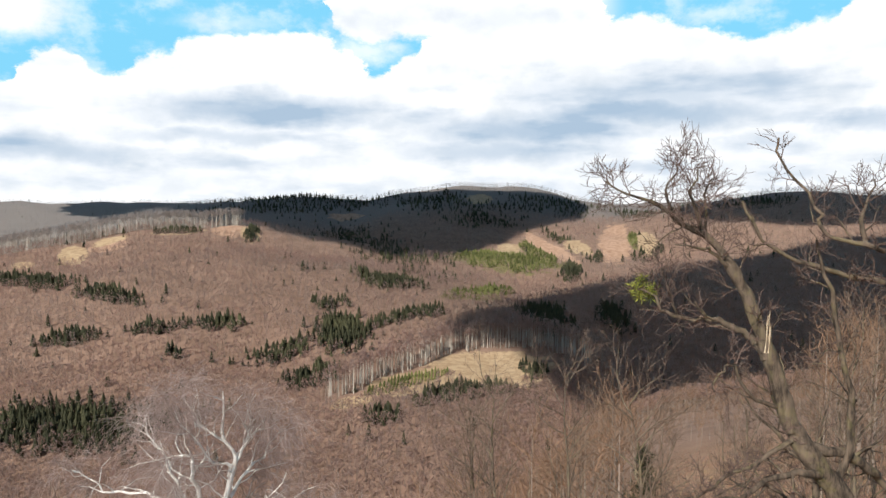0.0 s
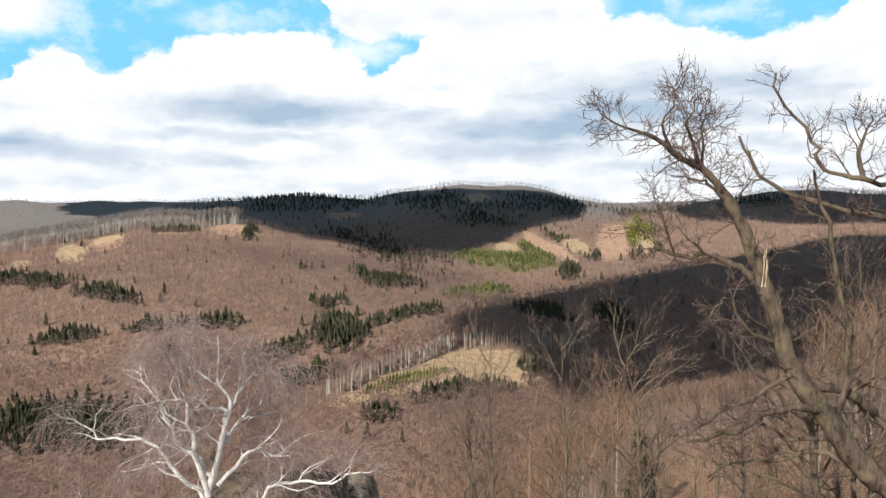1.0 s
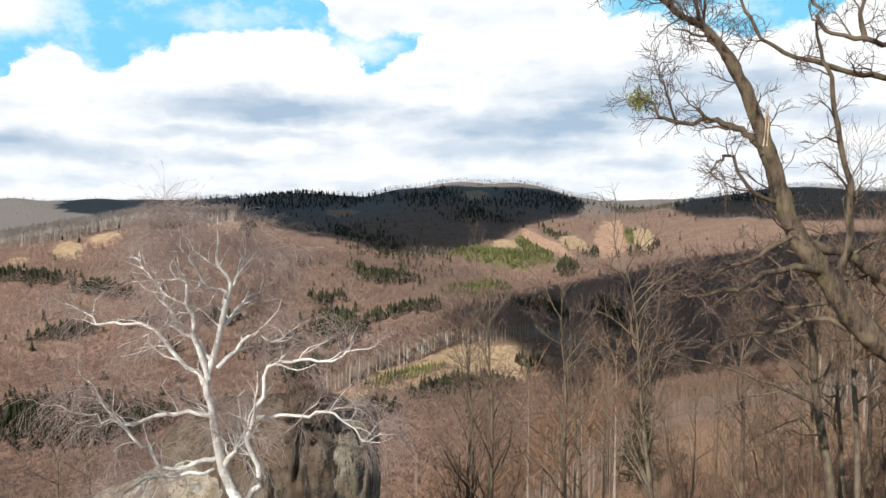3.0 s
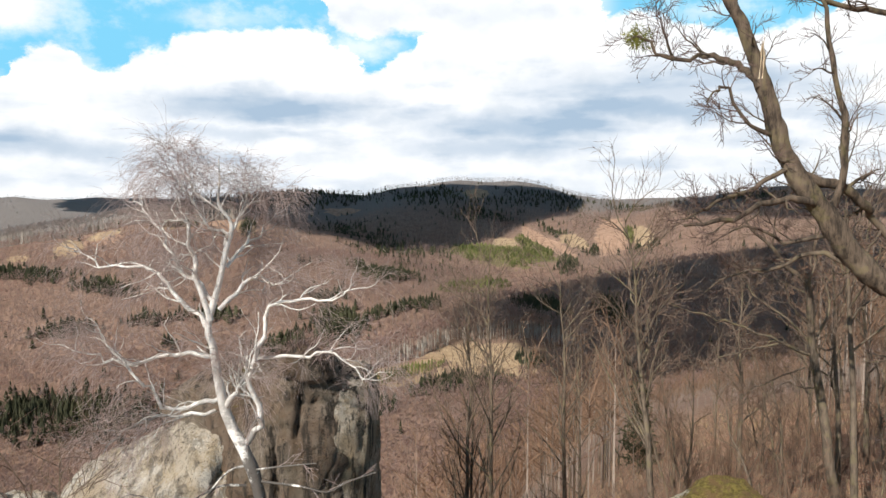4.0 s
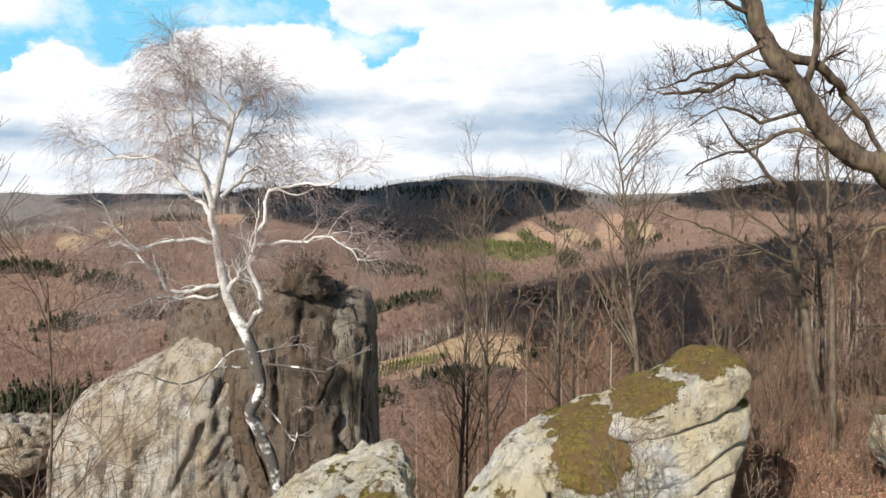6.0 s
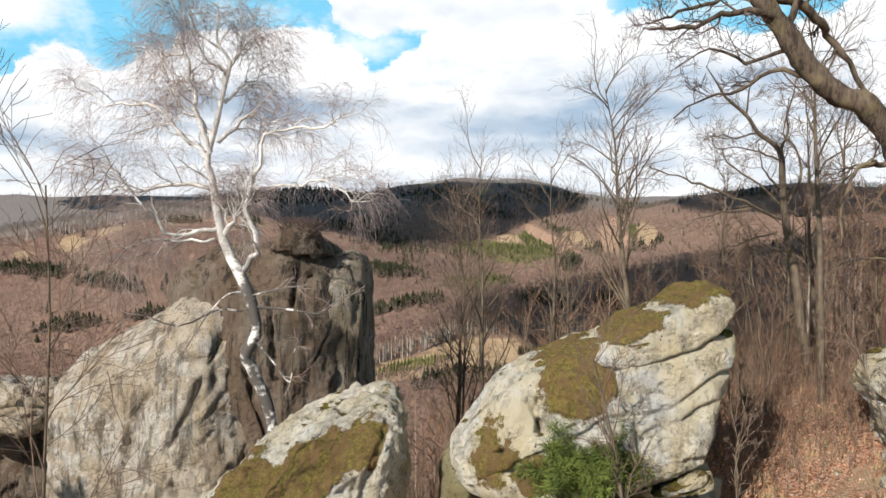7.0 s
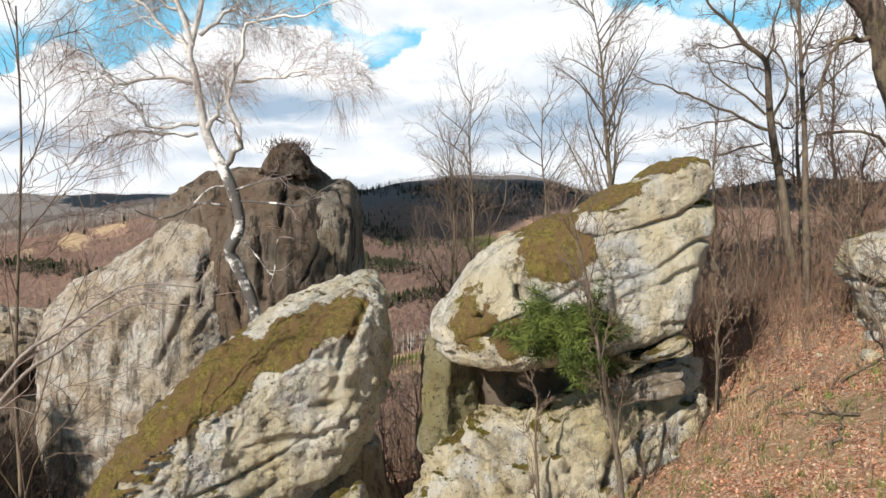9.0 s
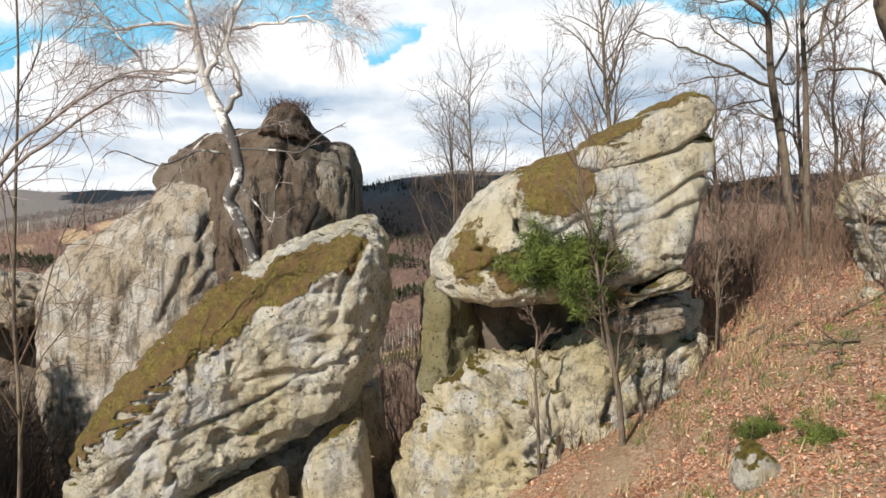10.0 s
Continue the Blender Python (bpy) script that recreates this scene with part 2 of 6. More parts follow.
# ---- materials ----
class Shader:
    """A small helper to write node materials."""

    def __init__(self, name, rough=0.85):
        self.mat = bpy.data.materials.new(name)
        self.mat.use_nodes = True
        self.nt = self.mat.node_tree
        self.bsdf = self.nt.nodes["Principled BSDF"]
        self.bsdf.inputs["Roughness"].default_value = rough
        self.bsdf.inputs["Specular IOR Level"].default_value = 0.25

    def node(self, kind, **inputs):
        n = self.nt.nodes.new(kind)
        for k, v in inputs.items():
            self.put(n.inputs[k], v)
        return n

    def put(self, socket, v):
        if isinstance(v, bpy.types.NodeSocket):
            self.nt.links.new(v, socket)
        else:
            socket.default_value = v

    def place(self):
        return self.node("ShaderNodeTexCoord").outputs["Object"]

    def world(self):
        return self.node("ShaderNodeNewGeometry").outputs["Position"]

    def stretched(self, vec, sx, sy, sz):
        n = self.node("ShaderNodeMapping", Vector=vec)
        n.inputs["Scale"].default_value = (sx, sy, sz)
        return n.outputs[0]

    def noise(self, vec, scale, detail=5.0, rough=0.6, distort=0.0):
        return self.node("ShaderNodeTexNoise", Vector=vec, Scale=scale, Detail=detail, Roughness=rough, Distortion=distort).outputs["Fac"]

    def voronoi(self, vec, scale, feature="F1"):
        n = self.node("ShaderNodeTexVoronoi", Vector=vec, Scale=scale)
        n.feature = feature
        return n.outputs["Distance"]

    def ramp(self, v, lo, hi, a=0.0, b=1.0):
        n = self.node("ShaderNodeMapRange", Value=v)
        n.interpolation_type = "SMOOTHSTEP"
        for k, x in (("From Min", lo), ("From Max", hi), ("To Min", a), ("To Max", b)):
            n.inputs[k].default_value = x
        return n.outputs["Result"]

    def math(self, op, a, b=0.0):
        n = self.node("ShaderNodeMath")
        n.operation = op
        self.put(n.inputs[0], a)
        self.put(n.inputs[1], b)
        return n.outputs[0]

    def mix(self, fac, a, b, blend="MIX"):
        n = self.node("ShaderNodeMix")
        n.data_type, n.blend_type = "RGBA", blend
        self.put(n.inputs["Factor"], fac)
        for key, v in (("A", a), ("B", b)):
            self.put(n.inputs[key], v if isinstance(v, bpy.types.NodeSocket) else (*v, 1.0))
        return n.outputs["Result"]

    def island(self):
        return self.node("ShaderNodeNewGeometry").outputs["Random Per Island"]

    def each(self):
        return self.node("ShaderNodeObjectInfo").outputs["Random"]

    def up(self):
        n = self.node("ShaderNodeSeparateXYZ", Vector=self.node("ShaderNodeNewGeometry").outputs["Normal"])
        return n.outputs[2]

    def bump(self, height, strength=0.5, distance=0.05):
        n = self.node("ShaderNodeBump", Height=height, Strength=strength, Distance=distance)
        self.put(self.bsdf.inputs["Normal"], n.outputs[0])

    def done(self, color):
        self.put(self.bsdf.inputs["Base Color"], color)
        return self.mat


def sandstone(name, pale, warm, dark, moss=0.5, stain=0.5, white=0.6):
    s = Shader(name, 0.95)
    p = s.world()
    big, mid, fine = s.noise(p, 0.5, 6, 0.62), s.noise(p, 2.4, 10, 0.75, 0.5), s.noise(p, 15, 7, 0.78)
    c = s.mix(s.ramp(big, 0.38, 0.60), pale, warm)
    # long faint bands of ochre and grey where water runs
    bands = s.noise(s.stretched(p, 1.2, 1.2, 0.28), 1.6, 6, 0.62, 0.4)
    c = s.mix(s.ramp(bands, 0.46, 0.66, 0, 0.55), c, tuple(v * f for v, f in zip(warm, (0.92, 0.86, 0.68))))
    c = s.mix(s.ramp(mid, 0.50, 0.68, 0, 0.55), c, dark)
    # crusts of pale lichen in a few large fields, ragged at the rim
    field = s.ramp(s.noise(p, 0.42, 4, 0.55), 0.44, 0.56)
    crust = s.math("ADD", s.noise(p, 1.7, 8, 0.7), s.math("MULTIPLY", s.math("SUBTRACT", fine, 0.5), 0.6))
    c = s.mix(s.math("MULTIPLY", s.ramp(crust, 0.44, 0.56, 0, white), field), c, (0.83, 0.81, 0.76))
    c = s.mix(s.ramp(fine, 0.54, 0.68, 0, 0.35), c, tuple(min(0.78, v * 1.25) for v in pale))
    # grey-black lichen in other fields, speckled
    grime = s.math("ADD", s.noise(p, 0.8, 7, 0.7), s.math("MULTIPLY", s.math("SUBTRACT", s.noise(p, 11, 6, 0.8), 0.5), 0.7))
    c = s.mix(s.ramp(grime, 0.53, 0.65, 0, 0.38 + 0.35 * stain), c, (0.17, 0.14, 0.10))
    # dark rain streaks running down
    runs = s.math("ADD", s.noise(s.stretched(p, 1.9, 1.9, 0.2), 1.5, 7, 0.68), s.math("MULTIPLY", s.math("SUBTRACT", fine, 0.5), 0.25))
    c = s.mix(s.math("MULTIPLY", s.ramp(runs, 0.50, 0.62), stain), c, (0.05, 0.042, 0.035))
    # black lichen specks and open pores
    specks = s.math("ADD", s.noise(p, 30, 5, 0.8), s.math("MULTIPLY", s.math("SUBTRACT", mid, 0.5), 0.7))
    c = s.mix(s.ramp(specks, 0.58, 0.66, 0, 0.55), c, (0.07, 0.06, 0.048))
    pores = s.voronoi(p, 8.5)
    some = s.ramp(s.noise(p, 0.9, 4, 0.6), 0.45, 0.58)
    c = s.mix(s.math("MULTIPLY", s.ramp(pores, 0.26, 0.10, 0, 0.8), some), c, (0.06, 0.05, 0.04))
    m = s.math("ADD", s.up(), s.math("MULTIPLY", s.math("SUBTRACT", s.noise(p, 1.1, 5, 0.65), 0.5), 2.2))
    m = s.ramp(m, 1.12 - moss, 1.26 - moss)
    green = s.mix(s.ramp(s.noise(p, 9, 6, 0.7), 0.35, 0.65), (0.085, 0.072, 0.012), (0.235, 0.185, 0.03))
    green = s.mix(s.ramp(s.noise(p, 1.8, 4), 0.45, 0.7), green, (0.17, 0.105, 0.045))
    c = s.mix(m, c, green)
    h = s.math("ADD", s.math("MULTIPLY", mid, 0.5), s.math("MULTIPLY", fine, 0.4))
    h = s.math("ADD", h, s.math("MULTIPLY", s.math("MULTIPLY", s.ramp(pores, 0.0, 0.24), some), 0.4))
    h = s.math("ADD", h, s.math("MULTIPLY", s.noise(p, 55, 4, 0.8), 0.16))
    s.bump(h, 1.0, 0.28)
    return s.done(c)


def bark(name, base, deep, grain=6.0, moss=0.0):
    s = Shader(name, 0.9)
    p = s.place()
    g = s.noise(s.stretched(p, 1, 1, 0.18), grain * 3, 6, 0.65)
    c = s.mix(s.ramp(g, 0.35, 0.65), deep, base)
    c = s.mix(s.ramp(s.noise(p, 1.3, 5, 0.6), 0.45, 0.7, 0, 0.6), c, tuple(v * 1.5 for v in base))
    if moss:
        c = s.mix(s.ramp(s.noise(p, 2.6, 5, 0.6), 0.5, 0.62, 0, moss), c, (0.17, 0.16, 0.05))
    c = s.mix(s.math("MULTIPLY", s.each(), 0.35), c, tuple(v * 0.55 for v in base))
    s.bump(g, 0.7, 0.03)
    return s.done(c)


def birch_bark():
    s = Shader("birch_bark", 0.7)
    p = s.place()
    bands = s.noise(s.stretched(p, 2.0, 2.0, 7.0), 2.4, 6, 0.7)
    plates = s.noise(p, 2.1, 6, 0.7)
    c = s.mix(s.ramp(s.noise(p, 7, 4), 0.4, 0.7), (0.86, 0.83, 0.79), (0.68, 0.64, 0.59))
    c = s.mix(s.ramp(bands, 0.6, 0.7), c, (0.07, 0.055, 0.045))
    low = s.node("ShaderNodeSeparateXYZ", Vector=p).outputs[2]
    c = s.mix(s.math("MULTIPLY", s.ramp(plates, 0.38, 0.50), s.ramp(low, 10.0, 6.5, 0.12, 0.95)), c, (0.06, 0.05, 0.043))
    s.bump(bands, 0.5, 0.02)
    return s.done(c)


def twigs(name, a, b, patch=0.0, c2=(0.2, 0.17, 0.14)):
    s = Shader(name, 0.85)
    c = s.mix(s.island(), a, b)
    if patch:
        w = s.world()
        c = s.mix(s.ramp(s.noise(w, patch, 4, 0.6), 0.42, 0.62), c, c2)
        c = s.mix(s.ramp(s.noise(w, patch * 7, 4, 0.6), 0.4, 0.7, 0, 0.55), c, tuple(v * 0.7 for v in a))
    return s.done(c)


def thin(mat, share=0.45):
    """Lets part of the light through thin twigs and needles."""
    nt = mat.node_tree
    bsdf, out = nt.nodes["Principled BSDF"], nt.nodes["Material Output"]
    glow, mix = nt.nodes.new("ShaderNodeBsdfTranslucent"), nt.nodes.new("ShaderNodeMixShader")
    nt.links.new(bsdf.inputs["Base Color"].links[0].from_socket, glow.inputs["Color"])
    mix.inputs[0].default_value = share
    nt.links.new(bsdf.outputs[0], mix.inputs[1])
    nt.links.new(glow.outputs[0], mix.inputs[2])
    nt.links.new(mix.outputs[0], out.inputs["Surface"])
    return mat


def needles(name, a, b, patch=0.012):
    s = Shader(name, 0.8)
    c = s.mix(s.island(), a, b)
    c = s.mix(s.ramp(s.noise(s.world(), patch, 4), 0.45, 0.65), c, tuple(v * 1.5 for v in b))
    return s.done(c)


# clearings in the woods: x, y, half length, half width, turn (degrees), kind: 1 dry grass, 2 bare earth, 3 young green
CLEARINGS = ([(48, 740, 70, 58, 29, 1), (-34, 686, 49, 32, 32, 1), (-86, 639, 22, 15, 27, 1), (-631, 1170, 62, 22, -60, 1), (-593, 1224, 46, 32, -64, 2), (-611, 1262, 24, 34, -30, 1), (-500, 1306, 52, 44, -15, 1), (-410, 1316, 62, 31, -73, 2), (-364, 1300, 66, 18, -75, 1), (-691, 1128, 28, 15, -52, 1)]
    + [(152, 1575, 72, 30, 85, 1), (240, 1558, 202, 24, -82, 2), (301, 1540, 82, 24, -87, 1), (210, 1525, 130, 22, -81, 3), (395, 1579, 240, 36, 76, 2), (442, 1590, 112, 14, 77, 3), (458, 1550, 126, 22, 77, 1), (108, 2064, 69, 36, 82, 1), (-291, 2036, 55, 31, -27, 2), (61, 1103, 106, 26, 60, 3), (120, 1430, 150, 100, -63, 3)])


def clearing_depth(x, y):
    """Below 1 inside a clearing; and its kind."""
    best, kind = np.full(np.shape(x), 9.0), np.zeros(np.shape(x), int)
    for cx, cy, a, b, turn, k in CLEARINGS:
        c, s = math.cos(radians(turn)), math.sin(radians(turn))
        u, v = (x - cx) * c + (y - cy) * s, (y - cy) * c - (x - cx) * s
        d = np.hypot(u / a, v / b)
        kind = np.where(d < best, k, kind)
        best = np.minimum(best, d)
    return best, kind


def land_material():
    s = Shader("forest_floor", 0.95)
    w = s.world()
    fine, mid = s.noise(w, 5.0, 8, 0.72), s.noise(w, 0.7, 6, 0.65)
    # leaf litter: rust, tan and dark humus
    c = s.mix(s.ramp(fine, 0.35, 0.65), (0.15, 0.058, 0.03), (0.50, 0.245, 0.145))
    c = s.mix(s.ramp(mid, 0.40, 0.58, 0, 0.75), c, (0.36, 0.285, 0.185))
    c = s.mix(s.ramp(s.noise(w, 0.28, 5, 0.6), 0.48, 0.64, 0, 0.5), c, (0.23, 0.19, 0.09))
    c = s.mix(s.ramp(s.noise(w, 16, 5, 0.8), 0.52, 0.72, 0, 0.75), c, (0.05, 0.033, 0.022))
    c = s.mix(s.ramp(s.voronoi(w, 11), 0.12, 0.3, 0.55, 0), c, (0.42, 0.30, 0.20))
    # matted leaves, each in its own tone
    cell = s.node("ShaderNodeTexVoronoi", Vector=w, Scale=19.0)
    tint = s.node("ShaderNodeSeparateColor", Color=cell.outputs["Color"])
    matted = s.mix(s.ramp(tint.outputs[0], 0.15, 0.85), (0.16, 0.066, 0.04), (0.54, 0.285, 0.175))
    matted = s.mix(s.ramp(tint.outputs[1], 0.72, 0.8), matted, (0.55, 0.44, 0.33))
    c = s.mix(s.ramp(mid, 0.62, 0.42, 0.15, 0.75), c, matted)
    # worn footpath, pale and sandy
    sep = s.node("ShaderNodeSeparateXYZ", Vector=w)
    along = s.math("ADD", s.math("MULTIPLY", sep.outputs[0], -0.515), s.math("MULTIPLY", sep.outputs[1], 0.857))
    across = s.math("ABSOLUTE", s.math("ADD", s.math("SUBTRACT", along, 6.4), s.math("MULTIPLY", s.math("SUBTRACT", mid, 0.5), 1.2)))
    close = s.ramp(sep.outputs[1], 20, 15)
    c = s.mix(s.math("MULTIPLY", s.math("MULTIPLY", s.ramp(across, 0.6, 0.15), close), 0.15), c, (0.50, 0.37, 0.28))
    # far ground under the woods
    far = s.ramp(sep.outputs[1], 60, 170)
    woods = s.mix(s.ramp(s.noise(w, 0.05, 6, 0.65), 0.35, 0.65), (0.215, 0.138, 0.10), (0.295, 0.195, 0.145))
    # greyed past 1750 m: distance haze put into the ground colour
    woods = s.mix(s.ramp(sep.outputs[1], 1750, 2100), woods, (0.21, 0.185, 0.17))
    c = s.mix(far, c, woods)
    # open clearings
    tones = {1: ((0.47, 0.35, 0.22), (0.34, 0.235, 0.14)), 2: ((0.47, 0.31, 0.22), (0.33, 0.20, 0.13)), 3: ((0.13, 0.13, 0.045), (0.22, 0.19, 0.08))}
    edge = s.math("MULTIPLY", s.math("SUBTRACT", s.noise(w, 0.035, 6, 0.7), 0.5), 1.6)
    for cx, cy, a, b, turn, kind in CLEARINGS:
        co, si = math.cos(radians(turn)), math.sin(radians(turn))
        dx, dy = s.math("SUBTRACT", sep.outputs[0], cx), s.math("SUBTRACT", sep.outputs[1], cy)
        u = s.math("ADD", s.math("MULTIPLY", dx, co / a), s.math("MULTIPLY", dy, si / a))
        v = s.math("SUBTRACT", s.math("MULTIPLY", dy, co / b), s.math("MULTIPLY", dx, si / b))
        d = s.math("ADD", s.math("SQRT", s.math("ADD", s.math("MULTIPLY", u, u), s.math("MULTIPLY", v, v))), edge)
        tone = s.mix(s.ramp(s.noise(w, 0.11, 6, 0.7), 0.4, 0.62), *tones[kind])
        c = s.mix(s.ramp(d, 1.1, 0.95), c, tone)
    h = s.math("ADD", fine, s.math("MULTIPLY", s.noise(w, 24, 4, 0.8), 0.5))
    s.bump(h, 0.8, 0.10)
    return s.done(c)


LAND = land_material()
ROCK_PALE = sandstone("pale_sandstone", (0.79, 0.70, 0.52), (0.71, 0.60, 0.37), (0.25, 0.20, 0.12), 0.22, 0.35, 0.75)
ROCK_BROWN = sandstone("brown_sandstone", (0.61, 0.53, 0.425), (0.51, 0.415, 0.31), (0.20, 0.155, 0.11), -0.1, 0.62, 0.55)
ROCK_MOSSY = sandstone("mossy_sandstone", (0.83, 0.78, 0.67), (0.76, 0.67, 0.48), (0.26, 0.21, 0.14), 0.14, 0.28, 0.9)
# brown streaked stone; its darkness also stands in for shade at core and foot
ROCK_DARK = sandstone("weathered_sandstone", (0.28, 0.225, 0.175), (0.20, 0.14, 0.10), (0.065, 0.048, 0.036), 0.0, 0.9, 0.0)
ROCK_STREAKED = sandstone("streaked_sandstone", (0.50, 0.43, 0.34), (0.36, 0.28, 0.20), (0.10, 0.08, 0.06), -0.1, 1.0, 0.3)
ROCK_TUFTED = sandstone("moss_tufted_sandstone", (0.74, 0.70, 0.60), (0.60, 0.52, 0.36), (0.12, 0.10, 0.07), 0.75, 0.4, 0.8)
ROCK_GREEN = sandstone("algae_grown_sandstone", (0.40, 0.36, 0.22), (0.31, 0.27, 0.14), (0.13, 0.11, 0.06), 0.2, 0.6, 0.3)
BARK_OLD = bark("old_beech_bark", (0.15, 0.112, 0.082), (0.022, 0.017, 0.013), 3.0, 0.25)
BARK_GREY = bark("grey_bark", (0.20, 0.152, 0.112), (0.06, 0.046, 0.034), 6, 0.3)
BARK_PALE = bark("pale_sapling_bark", (0.33, 0.285, 0.25), (0.15, 0.12, 0.10), 8)
BARK_BIRCH = birch_bark()
TWIG_BIRCH = thin(twigs("birch_twigs", (0.62, 0.51, 0.475), (0.42, 0.33, 0.305)), 0.45)
TWIG_OLD = twigs("beech_twigs", (0.17, 0.115, 0.095), (0.09, 0.06, 0.05))
TWIG_GREY = twigs("grey_twigs", (0.24, 0.168, 0.125), (0.135, 0.094, 0.07))
# near black, so that brush in the hollow carries its shade as colour
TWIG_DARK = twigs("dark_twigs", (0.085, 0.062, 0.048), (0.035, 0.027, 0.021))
TWIG_RED = twigs("russet_twigs", (0.25, 0.155, 0.104), (0.12, 0.076, 0.053))
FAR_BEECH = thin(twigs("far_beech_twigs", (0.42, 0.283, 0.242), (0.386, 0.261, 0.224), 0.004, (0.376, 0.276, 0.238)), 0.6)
# beech twigs of the farthest hills, distance haze put into their grey
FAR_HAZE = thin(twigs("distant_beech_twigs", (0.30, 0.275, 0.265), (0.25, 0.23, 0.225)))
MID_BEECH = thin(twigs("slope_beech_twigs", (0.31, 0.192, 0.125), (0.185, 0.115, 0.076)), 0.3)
FAR_TRUNK = twigs("far_trunks", (0.30, 0.24, 0.20), (0.20, 0.16, 0.13))
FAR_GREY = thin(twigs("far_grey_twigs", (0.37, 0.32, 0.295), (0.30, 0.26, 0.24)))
FAR_PALE = twigs("pale_far_trunks", (0.50, 0.45, 0.39), (0.36, 0.32, 0.28))
FAR_SPRUCE = thin(needles("spruce_needles", (0.034, 0.038, 0.022), (0.066, 0.066, 0.034)), 0.3)
YOUNG_SPRUCE = thin(needles("young_spruce_needles", (0.085, 0.098, 0.032), (0.15, 0.155, 0.055)), 0.4)
JUNIPER = needles("juniper_needles", (0.035, 0.055, 0.012), (0.105, 0.13, 0.028), 1.2)
MISTLETOE = needles("mistletoe_leaves", (0.10, 0.115, 0.02), (0.20, 0.20, 0.04), 2)
STRAW = twigs("dry_grass", (0.46, 0.35, 0.19), (0.27, 0.19, 0.10))
GREEN_GRASS = twigs("green_grass", (0.10, 0.15, 0.03), (0.19, 0.22, 0.06))
LEAF_MIX = Shader("fallen_leaves", 0.8)
leaf_pick = LEAF_MIX.island()
leaf_tone = LEAF_MIX.mix(LEAF_MIX.ramp(leaf_pick, 0.0, 0.55), (0.24, 0.10, 0.055), (0.56, 0.27, 0.155))
LEAF = LEAF_MIX.done(LEAF_MIX.mix(LEAF_MIX.ramp(leaf_pick, 0.62, 0.85), leaf_tone, (0.60, 0.47, 0.35)))


def moss_material():
    s = Shader("cushion_moss", 1.0)
    p = s.world()
    c = s.mix(s.ramp(s.noise(p, 11, 7, 0.75), 0.36, 0.64), (0.12, 0.09, 0.024), (0.36, 0.285, 0.075))
    c = s.mix(s.ramp(s.noise(s.stretched(p, 2.2, 1.0, 0.9), 2.0, 7, 0.72), 0.43, 0.57, 0, 0.9), c, (0.25, 0.15, 0.07))
    c = s.mix(s.ramp(s.noise(p, 45, 3, 0.8), 0.5, 0.75, 0, 0.6), c, (0.42, 0.34, 0.15))
    c = s.mix(s.ramp(s.noise(p, 20, 4, 0.8), 0.58, 0.7, 0, 0.7), c, (0.05, 0.036, 0.012))
    s.bump(s.noise(p, 26, 6, 0.8), 1.0, 0.12)
    mat = s.done(c)
    # the mat frays out at its rim
    rim = s.node("ShaderNodeAttribute")
    rim.attribute_name = "rim"
    fray = s.math("ADD", s.math("MULTIPLY", s.math("SUBTRACT", s.noise(p, 7, 6, 0.75), 0.5), 1.0), s.math("MULTIPLY", s.math("SUBTRACT", s.noise(p, 32, 4, 0.8), 0.5), 0.6))
    s.put(s.bsdf.inputs["Alpha"], s.ramp(s.math("ADD", rim.outputs["Fac"], fray), 0.98, 0.93))
    return mat


MOSS = moss_material()
CLOUD = Shader("cloud_white", 1.0).done((0.8, 0.8, 0.8, 1))
WOOD_BREAK = bark("split_wood", (0.62, 0.52, 0.38), (0.34, 0.22, 0.13), 8)


# ---- building blocks ----
def mesh_object(name, verts, faces, material, parent=None, smooth=True):
    me = bpy.data.meshes.new(name)
    me.from_pydata(np.asarray(verts).tolist(), [], faces if isinstance(faces, list) else faces.tolist())
    me.materials.append(material)
    if smooth:
        me.polygons.foreach_set("use_smooth", np.ones(len(me.polygons), bool))
    me.update()
    ob = new(name, me)
    if parent:
        ob.parent = parent
    return ob


def empty(name, at=(0, 0, 0)):
    ob = new(name)
    ob.location = at
    return ob


def soup_object(name, verts, material, parent=None):
    """Loose triangles: verts (3N, 3)."""
    n = len(verts) // 3
    me = bpy.data.meshes.new(name)
    me.vertices.add(3 * n)
    me.vertices.foreach_set("co", np.ascontiguousarray(verts, np.float32).ravel())
    me.loops.add(3 * n)
    me.loops.foreach_set("vertex_index", np.arange(3 * n, dtype=np.int32))
    me.polygons.add(n)
    me.polygons.foreach_set("loop_start", np.arange(0, 3 * n, 3, dtype=np.int32))
    me.materials.append(material)
    me.update(calc_edges=True)
    ob = new(name, me)
    if parent:
        ob.parent = parent
    return ob


def build_ground():
    angles = np.concatenate([np.linspace(-44, 44, 220), np.linspace(44, 316, 70)[1:-1]])
    radii = np.concatenate([np.linspace(0.3, 30, 110), np.geomspace(30, 4950, 190)[1:]])
    a, r = np.meshgrid(np.radians(angles), radii)
    x, y = (r * np.sin(a)).ravel(), (r * np.cos(a)).ravel()
    verts = np.stack([x, y, ground_height(x, y)], -1)
    n, rows = len(angles), len(radii)
    i, j = np.meshgrid(np.arange(n), np.arange(rows - 1))
    k = (i + 1) % n
    faces = np.stack([j * n + i, (j + 1) * n + i, (j + 1) * n + k, j * n + k], -1).reshape(-1, 4)[:, ::-1]
    verts = np.vstack([verts, [[0, 0, float(ground_height(np.array([0.0]), np.array([0.0]))[0])]]])
    faces = faces.tolist() + [[len(verts) - 1, (q + 1) % n, q] for q in range(n)]
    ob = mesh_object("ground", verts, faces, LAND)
    tagged(ob, "rust-brown leaf-littered hillside falling into wooded valleys", "ground", kind="structure")


build_ground()


